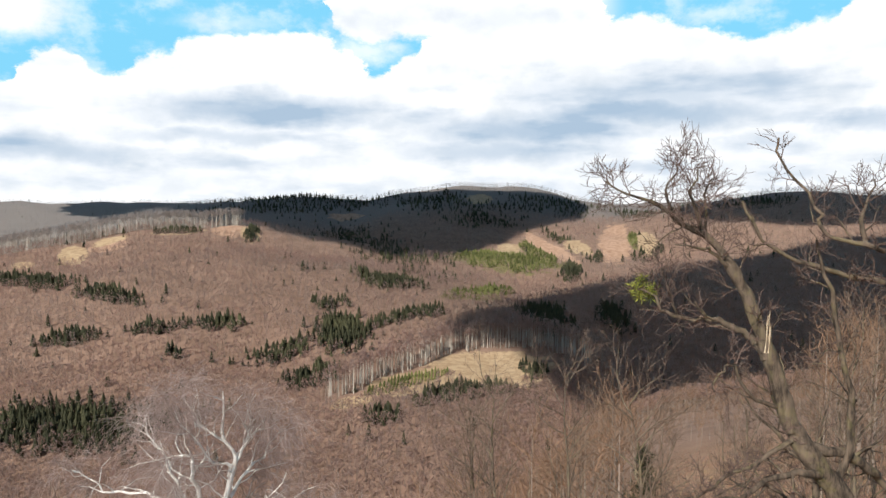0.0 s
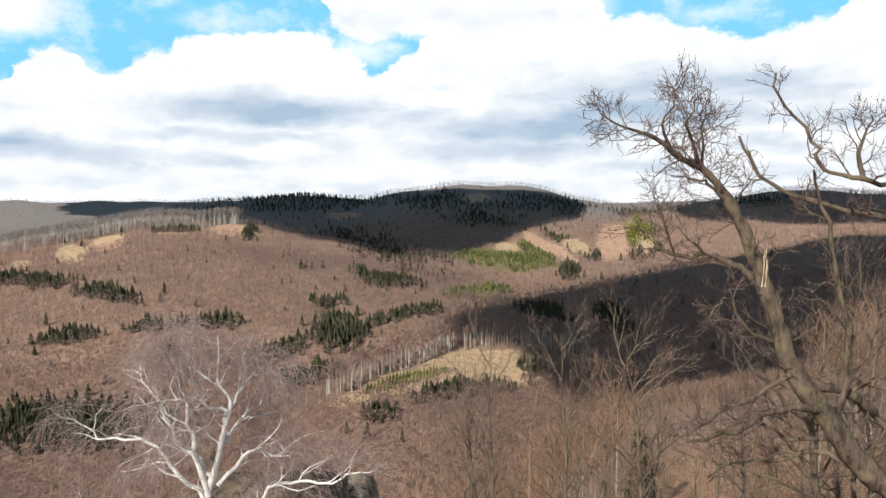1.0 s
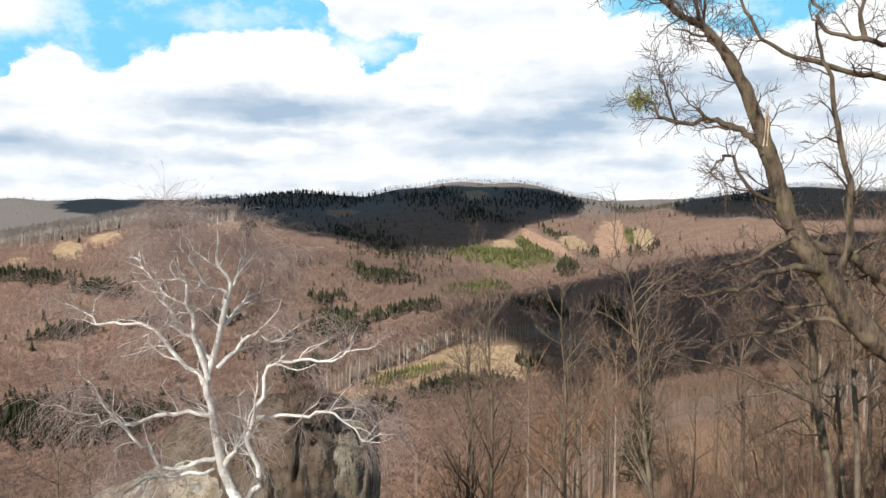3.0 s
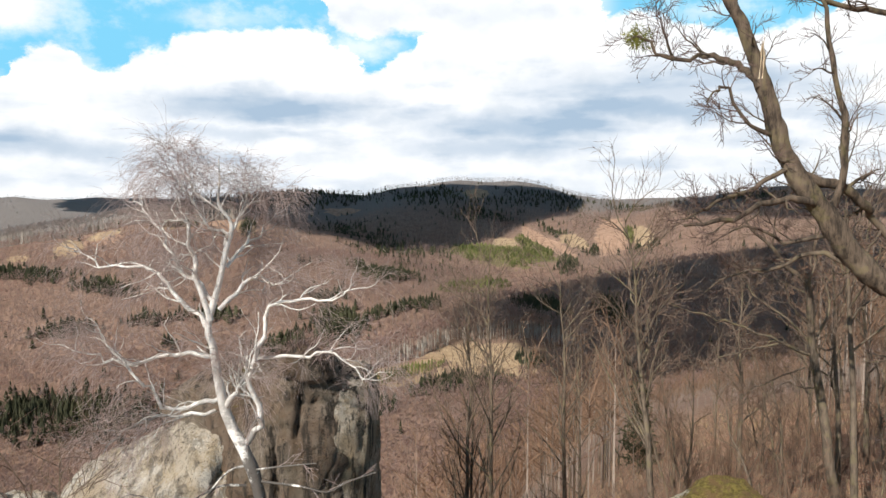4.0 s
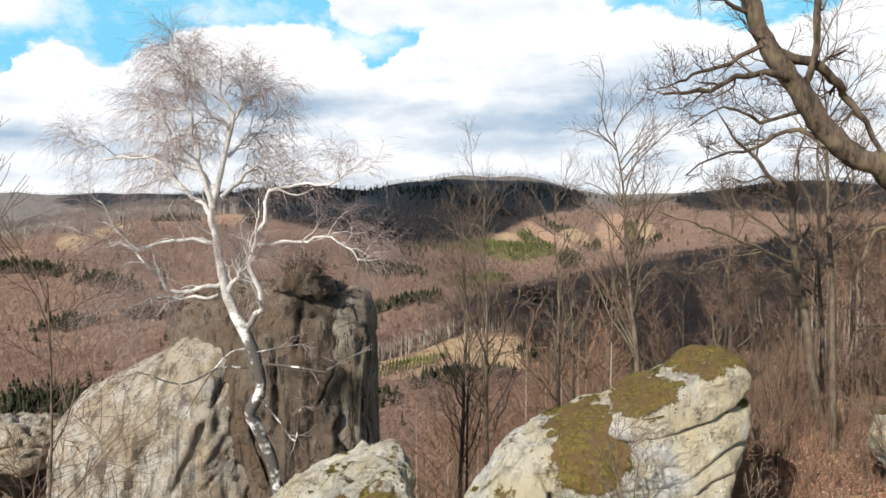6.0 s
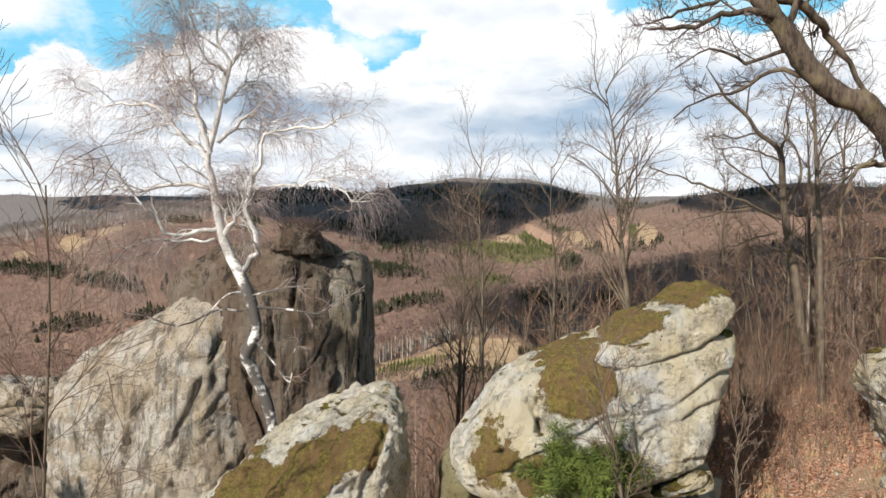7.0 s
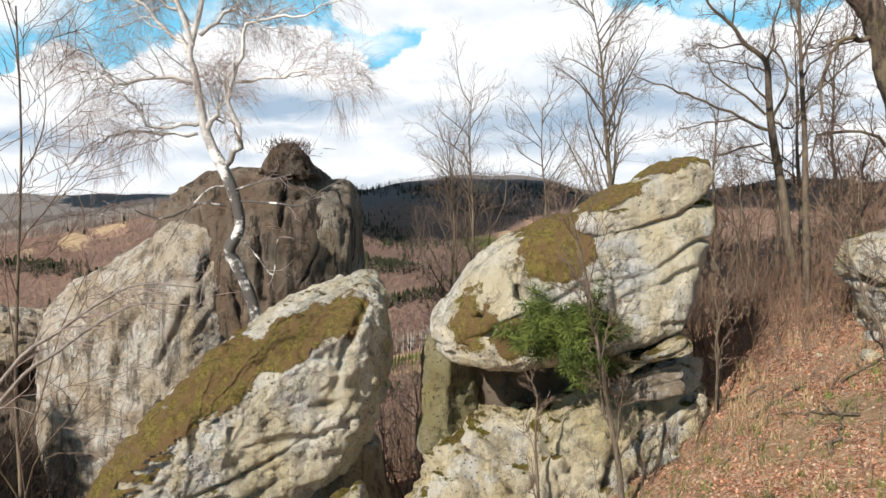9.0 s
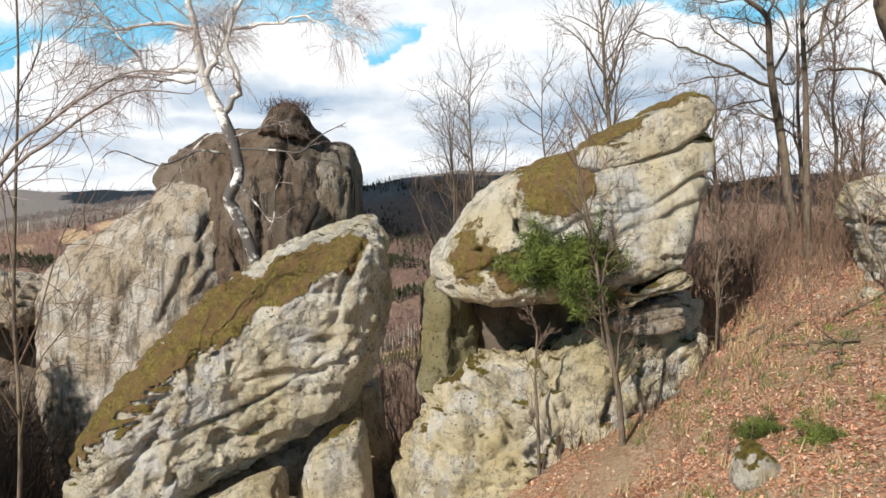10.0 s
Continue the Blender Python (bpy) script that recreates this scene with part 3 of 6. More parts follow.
def build_cloud(shade, seed):
    """A cumulus high overhead. shade: points round the land that lies in its shadow."""
    centre = np.mean(np.array(shade, float), 0)
    base = Vector(centre) + TO_SUN * ((1000 - centre[2]) / TO_SUN.z)
    rim = [Vector(p) + TO_SUN * ((1000 - p[2]) / TO_SUN.z) - base for p in shade]
    loop = rounded_loop([(p.x, p.y) for p in rim], 160)
    verts, rings = [], 12
    for k in range(1, rings):
        a = math.pi * k / rings
        verts.append(np.column_stack([loop * math.sin(a) ** 0.5, np.full(len(loop), -math.cos(a) * 60)]))
    v = np.vstack(verts)
    puff = fbm(v / 90, 4, seed)
    v = v * np.column_stack([1 + 0.05 * puff, 1 + 0.05 * puff, 1 + 0.5 * puff])
    n = len(loop)
    i, j = np.meshgrid(np.arange(n), np.arange(rings - 2))
    k = (i + 1) % n
    faces = np.stack([j * n + i, j * n + k, (j + 1) * n + k, (j + 1) * n + i], -1).reshape(-1, 4).tolist()
    faces += [list(range(n))[::-1], list(range(len(v) - n, len(v)))]
    ob = mesh_object("cumulus_cloud", v, faces, CLOUD)
    ob.location = base
    tagged(ob, "white cumulus cloud high over the wooded hills", "cloud", "clouds over the hills", kind="structure")


def rounded_loop(points, count, rounds=2):
    p = np.array(points, float)
    for _ in range(rounds):
        q = np.roll(p, -1, 0)
        p = np.stack([0.8 * p + 0.2 * q, 0.2 * p + 0.8 * q], 1).reshape(-1, 2)
    closed = np.vstack([p, p[:1]])
    d = np.r_[0, np.cumsum(np.hypot(*np.diff(closed, axis=0).T))]
    s = np.linspace(0, d[-1], count, endpoint=False)
    return np.stack([np.interp(s, d, closed[:, 0]), np.interp(s, d, closed[:, 1])], -1)


build_cloud([(0, 850, -136), (54, 986, -128), (157, 1142, -132), (255, 1165, -120), (418, 1222, -97), (539, 1297, -83), (672, 1330, -63), (900, 1330, -58), (1250, 1200, -60), (1100, 620, -150), (700, 560, -165), (432, 640, -170), (260, 610, -176), (150, 640, -172), (122, 700, -165), (128, 770, -156), (100, 832, -146)], 1)
build_cloud([(-700, 1980, -20), (-420, 1560, -30), (-276, 1365, -38), (-183, 1343, -54), (-91, 1300, -78), (10, 1500, -89), (143, 1640, -70), (244, 1790, -41), (410, 1949, -14), (470, 2150, 20), (380, 2230, 40), (210, 2185, 63), (40, 2210, 62), (-120, 2330, 50), (-500, 2450, 50), (-1000, 2400, 30)], 2)
build_cloud([(600, 1700, -15), (720, 1500, -30), (1000, 1380, -30), (1700, 1500, 0), (1700, 2200, 40), (900, 2250, 50), (650, 1980, 20)], 4)
build_cloud([(-1880, 3250, -10), (-1000, 2900, -10), (-700, 3500, 10), (-1000, 4300, 40), (-1700, 4450, 40), (-2200, 4300, 40)], 5)


# ---- sandstone rocks ----
def boulder(name, outline, middle, half_depth, material, parent, seed, back=lambda x, z: 0 * x, rough=1.0, box=0.42, beds=(), tilt=0.0, fine=1.0, label="", around=190, rings=60, wave=1.0, cracks=()):
    """A weathered block: its outline in x, z, swollen to a half depth about y = middle, with worn bedding joints.
    back: how far the block lies back at x, z. beds: heights of joints; tilt: their rise per metre to the right.
    wave: strength of the middling swells; cracks: clefts from x, z to x, z, with their depth."""
    loop = rounded_loop(outline, around)
    centre = loop.mean(0)
    # the profile from rim to front and back, in even steps along its length
    psi = np.linspace(-0.5 * math.pi, 0.5 * math.pi, 3000)
    prof_s, prof_d = np.abs(np.cos(psi)) ** box, np.sign(psi) * np.abs(np.sin(psi)) ** 0.85 * half_depth
    wide = np.hypot(*(loop - centre).T).mean()
    run = np.r_[0, np.cumsum(np.hypot(np.diff(prof_s) * wide, np.diff(prof_d)))]
    even = np.linspace(0, run[-1], rings)[1:-1]
    scale, depth = np.interp(even, run, prof_s), np.interp(even, run, prof_d)
    phi = even
    xz = centre + scale[:, None, None] * (loop - centre)
    v = np.stack([xz[..., 0], np.broadcast_to(middle + depth[:, None], xz.shape[:2]), xz[..., 1]], -1)
    n_r = len(phi)
    v = np.vstack([v.reshape(-1, 3), [[centre[0], middle - half_depth, centre[1]], [centre[0], middle + half_depth, centre[1]]]])
    v[:, 1] += back(v[:, 0], v[:, 2])
    i, j = np.meshgrid(np.arange(around), np.arange(n_r - 1))
    k = (i + 1) % around
    quads = np.stack([j * around + i, j * around + k, (j + 1) * around + k, (j + 1) * around + i], -1).reshape(-1, 4)
    a, last = np.arange(around), (n_r - 1) * around
    b = (a + 1) % around
    # outward normals from the swollen form
    grid = v[:-2].reshape(n_r, around, 3)
    du = np.roll(grid, -1, 1) - np.roll(grid, 1, 1)
    dv = np.gradient(grid, axis=0)
    nrm = np.cross(du, dv).reshape(-1, 3)
    nrm = np.vstack([nrm, [[0, -1, 0], [0, 1, 0]]])
    nrm /= np.linalg.norm(nrm, axis=1)[:, None] + 1e-9
    out = v - np.array([centre[0], middle, centre[1]])
    if (nrm[:-2] * out[:-2]).sum(1).mean() < 0:
        nrm[:-2] *= -1
        flip = True
    else:
        flip = False
    crease = np.exp(-(value_noise(v * 0.55 + 3.3, seed + 5) / 0.045) ** 2) * np.clip(value_noise(v * 0.3, seed + 6) + 0.3, 0, 1)
    push = 0.42 * wave * fbm(v * 0.33, 2, seed) + 0.13 * wave * fbm(v * 1.2, 4, seed + 9) - 0.16 * wave * crease + fine * 0.085 * fbm(v * 3.4, 4, seed + 20)
    pits = value_noise(v * np.array([2.0, 2.0, 3.0]), seed + 31)
    push = push - 0.3 * np.clip(pits - 0.42, 0, 1) * fine * np.clip(value_noise(v * 0.4, seed + 33) + 0.5, 0, 1.2)
    push = push - 0.12 * wave * np.abs(value_noise(v * np.array([1.6, 1.6, 0.7]), seed + 37)) * fine
    # flaking shells and small steps
    shell = value_noise(v * np.array([0.9, 0.9, 1.3]), seed + 51) * 3.0
    push = push + 0.07 * wave * (np.floor(shell) + np.clip((shell - np.floor(shell)) * 5 - 4, 0, 1))
    for h in beds:
        level = v[:, 2] - tilt * (v[:, 0] - centre[0]) - h + 0.22 * value_noise(v * 0.8, seed + 40) + 0.07 * value_noise(v * 2.6, seed + 41)
        push = push - (0.10 + 0.22 * np.clip(value_noise(v * 0.6, seed + 43) + 0.35, 0, 1)) * np.exp(-(level / 0.055) ** 2) - 0.05 * np.clip(level, -1, 0)
    # groups of weathered hollows
    holes = value_noise(v * np.array([3.6, 3.6, 5.0]), seed + 61)
    push = push - 0.8 * np.clip(holes - 0.34, 0, 0.4) * np.clip(2.5 * value_noise(v * 0.55, seed + 63) + 0.2, 0, 1)
    for x0, z0, x1, z1, deep in cracks:
        ux, uz = x1 - x0, z1 - z0
        along = np.clip(((v[:, 0] - x0) * ux + (v[:, 2] - z0) * uz) / (ux * ux + uz * uz), 0, 1)
        gap = np.hypot(v[:, 0] - x0 - along * ux, v[:, 2] - z0 - along * uz) + 0.10 * value_noise(v * 1.7, seed + 71) + 0.04 * value_noise(v * 5, seed + 72)
        push = push - deep * np.exp(-(gap / 0.075) ** 2) * np.sin(math.pi * np.clip(along, 0.04, 0.96)) ** 0.4
    v = v + nrm * (push * rough)[:, None]
    faces = quads.tolist() + np.stack([b, a, np.full(around, len(v) - 2)], -1).tolist() + np.stack([last + a, last + b, np.full(around, len(v) - 1)], -1).tolist()
    if flip:
        faces = [f[::-1] for f in faces]
    ob = mesh_object(name, v, faces, material, parent)
    if label:
        tagged(ob, label)
    return ob


def moss_pad(rock_part, parent, centre, radii, seed, to=None, thick=0.05, facing=-1.0, label="olive-brown moss cushion"):
    """A cushion of moss grown over a stretch of a rock's surface."""
    me = rock_part.data
    n = len(me.vertices)
    co, nr = np.empty(3 * n), np.empty(3 * n)
    me.vertices.foreach_get("co", co)
    me.vertices.foreach_get("normal", nr)
    co, nr = co.reshape(-1, 3), nr.reshape(-1, 3)
    c0, c1 = np.array(centre, float), np.array(to or centre, float)
    run = ((co - c0) @ (c1 - c0)) / max(1e-9, float((c1 - c0) @ (c1 - c0)))
    d = np.linalg.norm((co - c0 - np.clip(run, 0, 1)[:, None] * (c1 - c0)) / np.array(radii), axis=1)
    d = d + 0.36 * fbm(co * 0.9, 3, seed) + 0.25 * fbm(co * 3.5, 3, seed + 3) + np.where(nr[:, 2] < facing, 3, 0)
    keep = d < 1.3
    faces = [f.vertices[:] for f in me.polygons]
    used = [f for f in faces if all(keep[i] for i in f)]
    # keep the largest coherent patch
    group = np.arange(n)
    for _ in range(60):
        before = group.copy()
        for f in used:
            m = min(group[i] for i in f)
            for i in f:
                group[i] = m
        if (before == group).all():
            break
    tally = {}
    for f in used:
        tally[group[f[0]]] = tally.get(group[f[0]], 0) + 1
    best = max(tally, key=tally.get)
    used = [f for f in used if group[f[0]] == best]
    ids = np.unique([i for f in used for i in f])
    where = {int(i): k for k, i in enumerate(ids)}
    lift = 0.006 + np.clip((0.95 - d[ids]) * 0.25, 0, thick) + 0.02 * fbm(co[ids] * 6, 2, seed + 5) * np.clip((0.95 - d[ids]) * 3, 0, 1)
    v = co[ids] + nr[ids] * lift[:, None]
    ob = mesh_object("moss", v, [[where[int(i)] for i in f] for f in used], MOSS, parent)
    rim = ob.data.attributes.new("rim", "FLOAT", "POINT")
    rim.data.foreach_set("value", d[ids].astype(np.float32))
    return tagged(ob, label)


def big_rock():
    rock = tagged(empty("sandstone_tower", (-7.5, 25, -4)), "tall rounded sandstone tower streaked brown, beside the birch", "rock", "sandstone rocks on the ridge")
    rock.location = (0, 0, 0)
    left = lambda x, z: 0.14 * np.maximum(-8.0 - x, 0) + 0.10 * (z - 2) + 0.5 * np.maximum(x + 7.6, 0)
    right = lambda x, z: 0.30 * np.maximum(x + 5.0, 0) + 0.05 * (z - 3) + 0.28 * np.maximum(-6.4 - x, 0)
    boulder("flank", [(-13.0, -9), (-13.7, -4.2), (-14.2, -2.6), (-14.55, -0.8), (-14.65, 0.6), (-14.4, 2.15), (-13.6, 3.45), (-12.2, 4.2), (-10.7, 4.95), (-9.9, 5.4), (-8.7, 6.05), (-7.6, 6.5), (-6.3, 6.2), (-5.7, 3.0), (-5.6, -9)],
            24.2, 3.0, ROCK_BROWN, rock, 100, left, 0.9, 0.36, (), 0.12, 1.1, around=300, rings=120, wave=0.36,
            cracks=((-7.2, 4.7, -8.7, 1.1, 0.4), (-7.9, 5.1, -10.3, 1.75, 0.3), (-10.3, 1.9, -10.7, -0.5, 0.35), (-12.6, 2.4, -12.2, -1.5, 0.25), (-9.0, 1.0, -8.4, -2.0, 0.3)))
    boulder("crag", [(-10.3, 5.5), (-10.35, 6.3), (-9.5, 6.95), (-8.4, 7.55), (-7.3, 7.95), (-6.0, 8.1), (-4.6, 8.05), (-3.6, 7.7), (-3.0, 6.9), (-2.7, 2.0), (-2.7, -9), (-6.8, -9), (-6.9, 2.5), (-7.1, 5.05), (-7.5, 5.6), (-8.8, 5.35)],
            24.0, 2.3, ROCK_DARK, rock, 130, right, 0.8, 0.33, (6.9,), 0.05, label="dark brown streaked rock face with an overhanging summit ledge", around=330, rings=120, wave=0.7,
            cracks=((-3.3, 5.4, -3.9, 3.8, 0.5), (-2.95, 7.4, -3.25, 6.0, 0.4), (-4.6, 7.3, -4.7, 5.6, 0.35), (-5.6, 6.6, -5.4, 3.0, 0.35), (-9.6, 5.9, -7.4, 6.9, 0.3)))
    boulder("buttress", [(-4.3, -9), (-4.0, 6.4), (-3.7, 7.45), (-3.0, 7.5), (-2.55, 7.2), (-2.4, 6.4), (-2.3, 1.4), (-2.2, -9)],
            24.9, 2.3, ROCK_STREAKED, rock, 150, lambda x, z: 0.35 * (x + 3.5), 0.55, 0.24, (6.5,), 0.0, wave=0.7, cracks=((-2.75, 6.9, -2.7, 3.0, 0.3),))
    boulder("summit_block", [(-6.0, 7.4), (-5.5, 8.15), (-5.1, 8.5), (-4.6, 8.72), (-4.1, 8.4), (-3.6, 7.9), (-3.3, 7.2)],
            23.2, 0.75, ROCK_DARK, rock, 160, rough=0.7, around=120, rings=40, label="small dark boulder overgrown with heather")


def leaning_slab():
    rock = tagged(empty("leaning_slab", (0, 0, 0)), "tilted pale sandstone slab with a mossy top", "rock", "sandstone rocks on the ridge")
    turn = lambda x, z: 0.26 * (x + 3.2) + 0.05 * (z - 2) + 1.15 * np.maximum(z - (2.55 + 0.60 * (x + 3.2)), 0)
    slab = boulder("slab", [(-6.9, -1.0), (-6.65, 0.0), (-6.25, 0.8), (-5.65, 1.75), (-5.1, 2.5), (-4.5, 3.1), (-3.9, 3.65), (-3.3, 4.0), (-2.7, 4.3), (-2.1, 4.55), (-1.4, 4.7), (-0.8, 4.85), (-0.45, 4.3), (-0.35, 3.6), (-0.35, 2.5), (-0.65, 1.4), (-1.25, 0.5), (-2.05, 0.15), (-3.05, -0.4), (-4.0, -0.85), (-5.1, -1.4)],
            13.3, 1.75, ROCK_MOSSY, rock, 200, turn, 0.6, 0.30, (0.95,), 0.42, 2.0, around=360, rings=150, wave=0.26,
            cracks=((-1.35, 2.6, -0.75, 4.5, 0.3), (-2.2, 0.9, -3.6, 0.3, 0.35), (-4.6, 0.9, -5.6, -0.6, 0.3), (-1.9, 1.7, -1.3, 2.2, 0.2)))
    moss_pad(slab, rock, (-6.3, 12.0, 0.55), (0.72, 3, 0.72), 211, (-3.75, 12.6, 2.75), facing=0.02)
    moss_pad(slab, rock, (-3.7, 12.8, 3.0), (0.42, 3, 0.4), 213, (-1.1, 13.2, 4.15), facing=0.05)
    moss_pad(slab, rock, (-1.0, 13.0, 4.2), (0.22, 2, 0.55), 214, thick=0.03)
    # browner than the slab, part of the shade beneath it is in this colour
    boulder("foot", [(-7.2, -6), (-6.8, -1.3), (-5.8, -1.5), (-4.0, -0.7), (-2.4, 0.15), (-0.9, 0.95), (-0.7, 0.4), (-0.6, -5)],
            14.1, 1.3, ROCK_BROWN, rock, 230, turn, 0.7, 0.4, (0.0,), 0.3, label="shaded lower ledge")
    boulder("block", [(-4.9, -5), (-4.5, -1.05), (-3.3, -0.35), (-2.4, 0.15), (-2.1, -0.1), (-2.1, -5)],
            11.2, 0.8, ROCK_PALE, rock, 240, lambda x, z: 0.2 * (x + 3), 0.4, 0.4, around=140, rings=50)
    boulder("block", [(-2.25, -4), (-2.2, -0.1), (-1.55, 0.5), (-0.8, 0.65), (-0.6, 0.2), (-0.6, -4)],
            12.2, 0.8, ROCK_PALE, rock, 245, lambda x, z: 0.2 * (x + 1), 0.35, 0.4, around=140, rings=50)


def prow_rock():
    rock = tagged(empty("prow_rock", (0, 0, 0)), "layered pale sandstone outcrop with a mossy overhanging prow", "rock", "sandstone rocks on the ridge")
    lean = lambda x, z: 0.25 * (z - 4.6)
    block = boulder("block", [(0.62, 3.88), (0.72, 4.12), (1.14, 4.56), (1.65, 5.26), (2.17, 5.66), (2.7, 5.86), (3.3, 6.1), (3.9, 6.3), (4.5, 6.28), (5.2, 6.45), (6.1, 6.62), (6.8, 6.78), (7.0, 6.56), (6.93, 6.0), (6.58, 5.1), (6.25, 4.1), (5.98, 3.72), (5.0, 3.38), (4.0, 3.12), (2.75, 3.06), (2.0, 2.95), (1.6, 3.0), (1.1, 3.12), (0.75, 3.37)],
            13.55, 1.4, ROCK_MOSSY, rock, 300, lean, 0.62, 0.25, (4.72,), 0.36, 0.9, around=340, rings=140, wave=0.2,
            cracks=((2.31, 5.4, 2.55, 4.45, 0.35), (4.1, 4.3, 4.35, 5.1, 0.15), (4.55, 4.5, 6.4, 5.2, 0.3), (3.8, 5.85, 5.3, 6.22, 0.3)))
    for c, r, k in (((1.45, 12.2, 4.25), (0.55, 1.2, 0.8), 1), ((3.3, 12.8, 5.45), (0.75, 1.2, 0.6), 2), ((3.5, 13.6, 6.0), (1.3, 1.2, 0.35), 3), ((2.3, 12.0, 3.75), (0.4, 0.8, 0.45), 4)):
        moss_pad(block, rock, c, r, 310 + k)
    cap = boulder("cap", [(3.35, 5.8), (4.0, 6.42), (4.95, 6.9), (5.6, 7.22), (6.2, 7.5), (6.65, 7.4), (6.86, 7.1), (6.7, 6.6), (5.95, 6.12), (5.0, 5.85), (4.2, 5.65)],
            13.6, 1.2, ROCK_MOSSY, rock, 320, lambda x, z: 0 * x, 0.45, 0.22, around=240, rings=80, wave=0.5, label="moss-covered cap slab")
    moss_pad(cap, rock, (5.7, 13.6, 7.5), (1.4, 2.2, 0.55), 330, None, 0.08, 0.1)
    moss_pad(cap, rock, (4.4, 13.5, 6.8), (0.8, 2.0, 0.5), 331, None, 0.05, 0.1)
    boulder("bed", [(4.3, 3.2), (5.0, 3.42), (6.05, 3.78), (6.25, 3.55), (6.0, 3.34), (5.2, 3.14), (4.5, 2.98)],
            13.5, 1.25, ROCK_PALE, rock, 340, lean, 0.5, 0.2, (3.3,), 0.3, around=200, rings=70)
    boulder("bed", [(4.0, 2.55), (4.8, 3.0), (6.0, 3.4), (6.3, 3.1), (6.2, 2.5), (5.2, 2.3)],
            13.8, 1.15, ROCK_STREAKED, rock, 345, lean, 0.6, 0.2, (2.75, 3.0), 0.2, around=140, rings=50, label="thin recessed bed of crumbling rock")
    boulder("base", [(-0.1, -3.0), (0.1, -0.5), (0.3, 0.5), (0.62, 1.15), (1.4, 1.55), (2.3, 1.8), (3.2, 2.0), (3.95, 2.2), (4.7, 2.45), (5.65, 2.75), (6.4, 2.95), (6.95, 2.7), (7.0, 1.6), (6.75, -0.5), (6.5, -2.5)],
            14.4, 2.4, ROCK_PALE, rock, 350, lambda x, z: 0.42 * (z - 1.5) + 0.06 * (x - 3), 0.8, 0.36, (0.5, 1.5), 0.24, 2.3, around=300, rings=100, wave=0.9,
            cracks=((1.6, 0.9, 1.3, -0.8, 0.4), (4.9, 2.0, 4.2, 0.6, 0.4), (6.0, 2.2, 5.4, 0.9, 0.35), (3.2, 1.7, 2.6, 0.4, 0.35), (0.9, 0.9, 2.4, 1.3, 0.3), (2.2, -0.1, 4.0, 0.9, 0.3)))
    # filler closing the gap; its dark stone paints in the cave's shade
    boulder("core", [(0.9, -1.0), (1.0, 3.2), (2.5, 4.4), (5.0, 5.0), (6.2, 5.0), (6.2, -1.0)], 15.6, 0.7, ROCK_DARK, rock, 380, lambda x, z: 0 * x, 0.5, 0.4, around=140, rings=50, label="added rock behind the overhang, coloured dark for its shade")
    boulder("wedge", [(0.45, 0.6), (0.5, 1.2), (0.55, 2.3), (0.7, 3.2), (1.25, 3.25), (1.5, 2.4), (1.8, 1.6), (1.5, 0.6)],
            14.6, 0.75, ROCK_GREEN, rock, 370, lambda x, z: 0.2 * (z - 2) + 1.3 * np.maximum(x - 0.95, 0), 0.5, 0.30, around=130, rings=50)


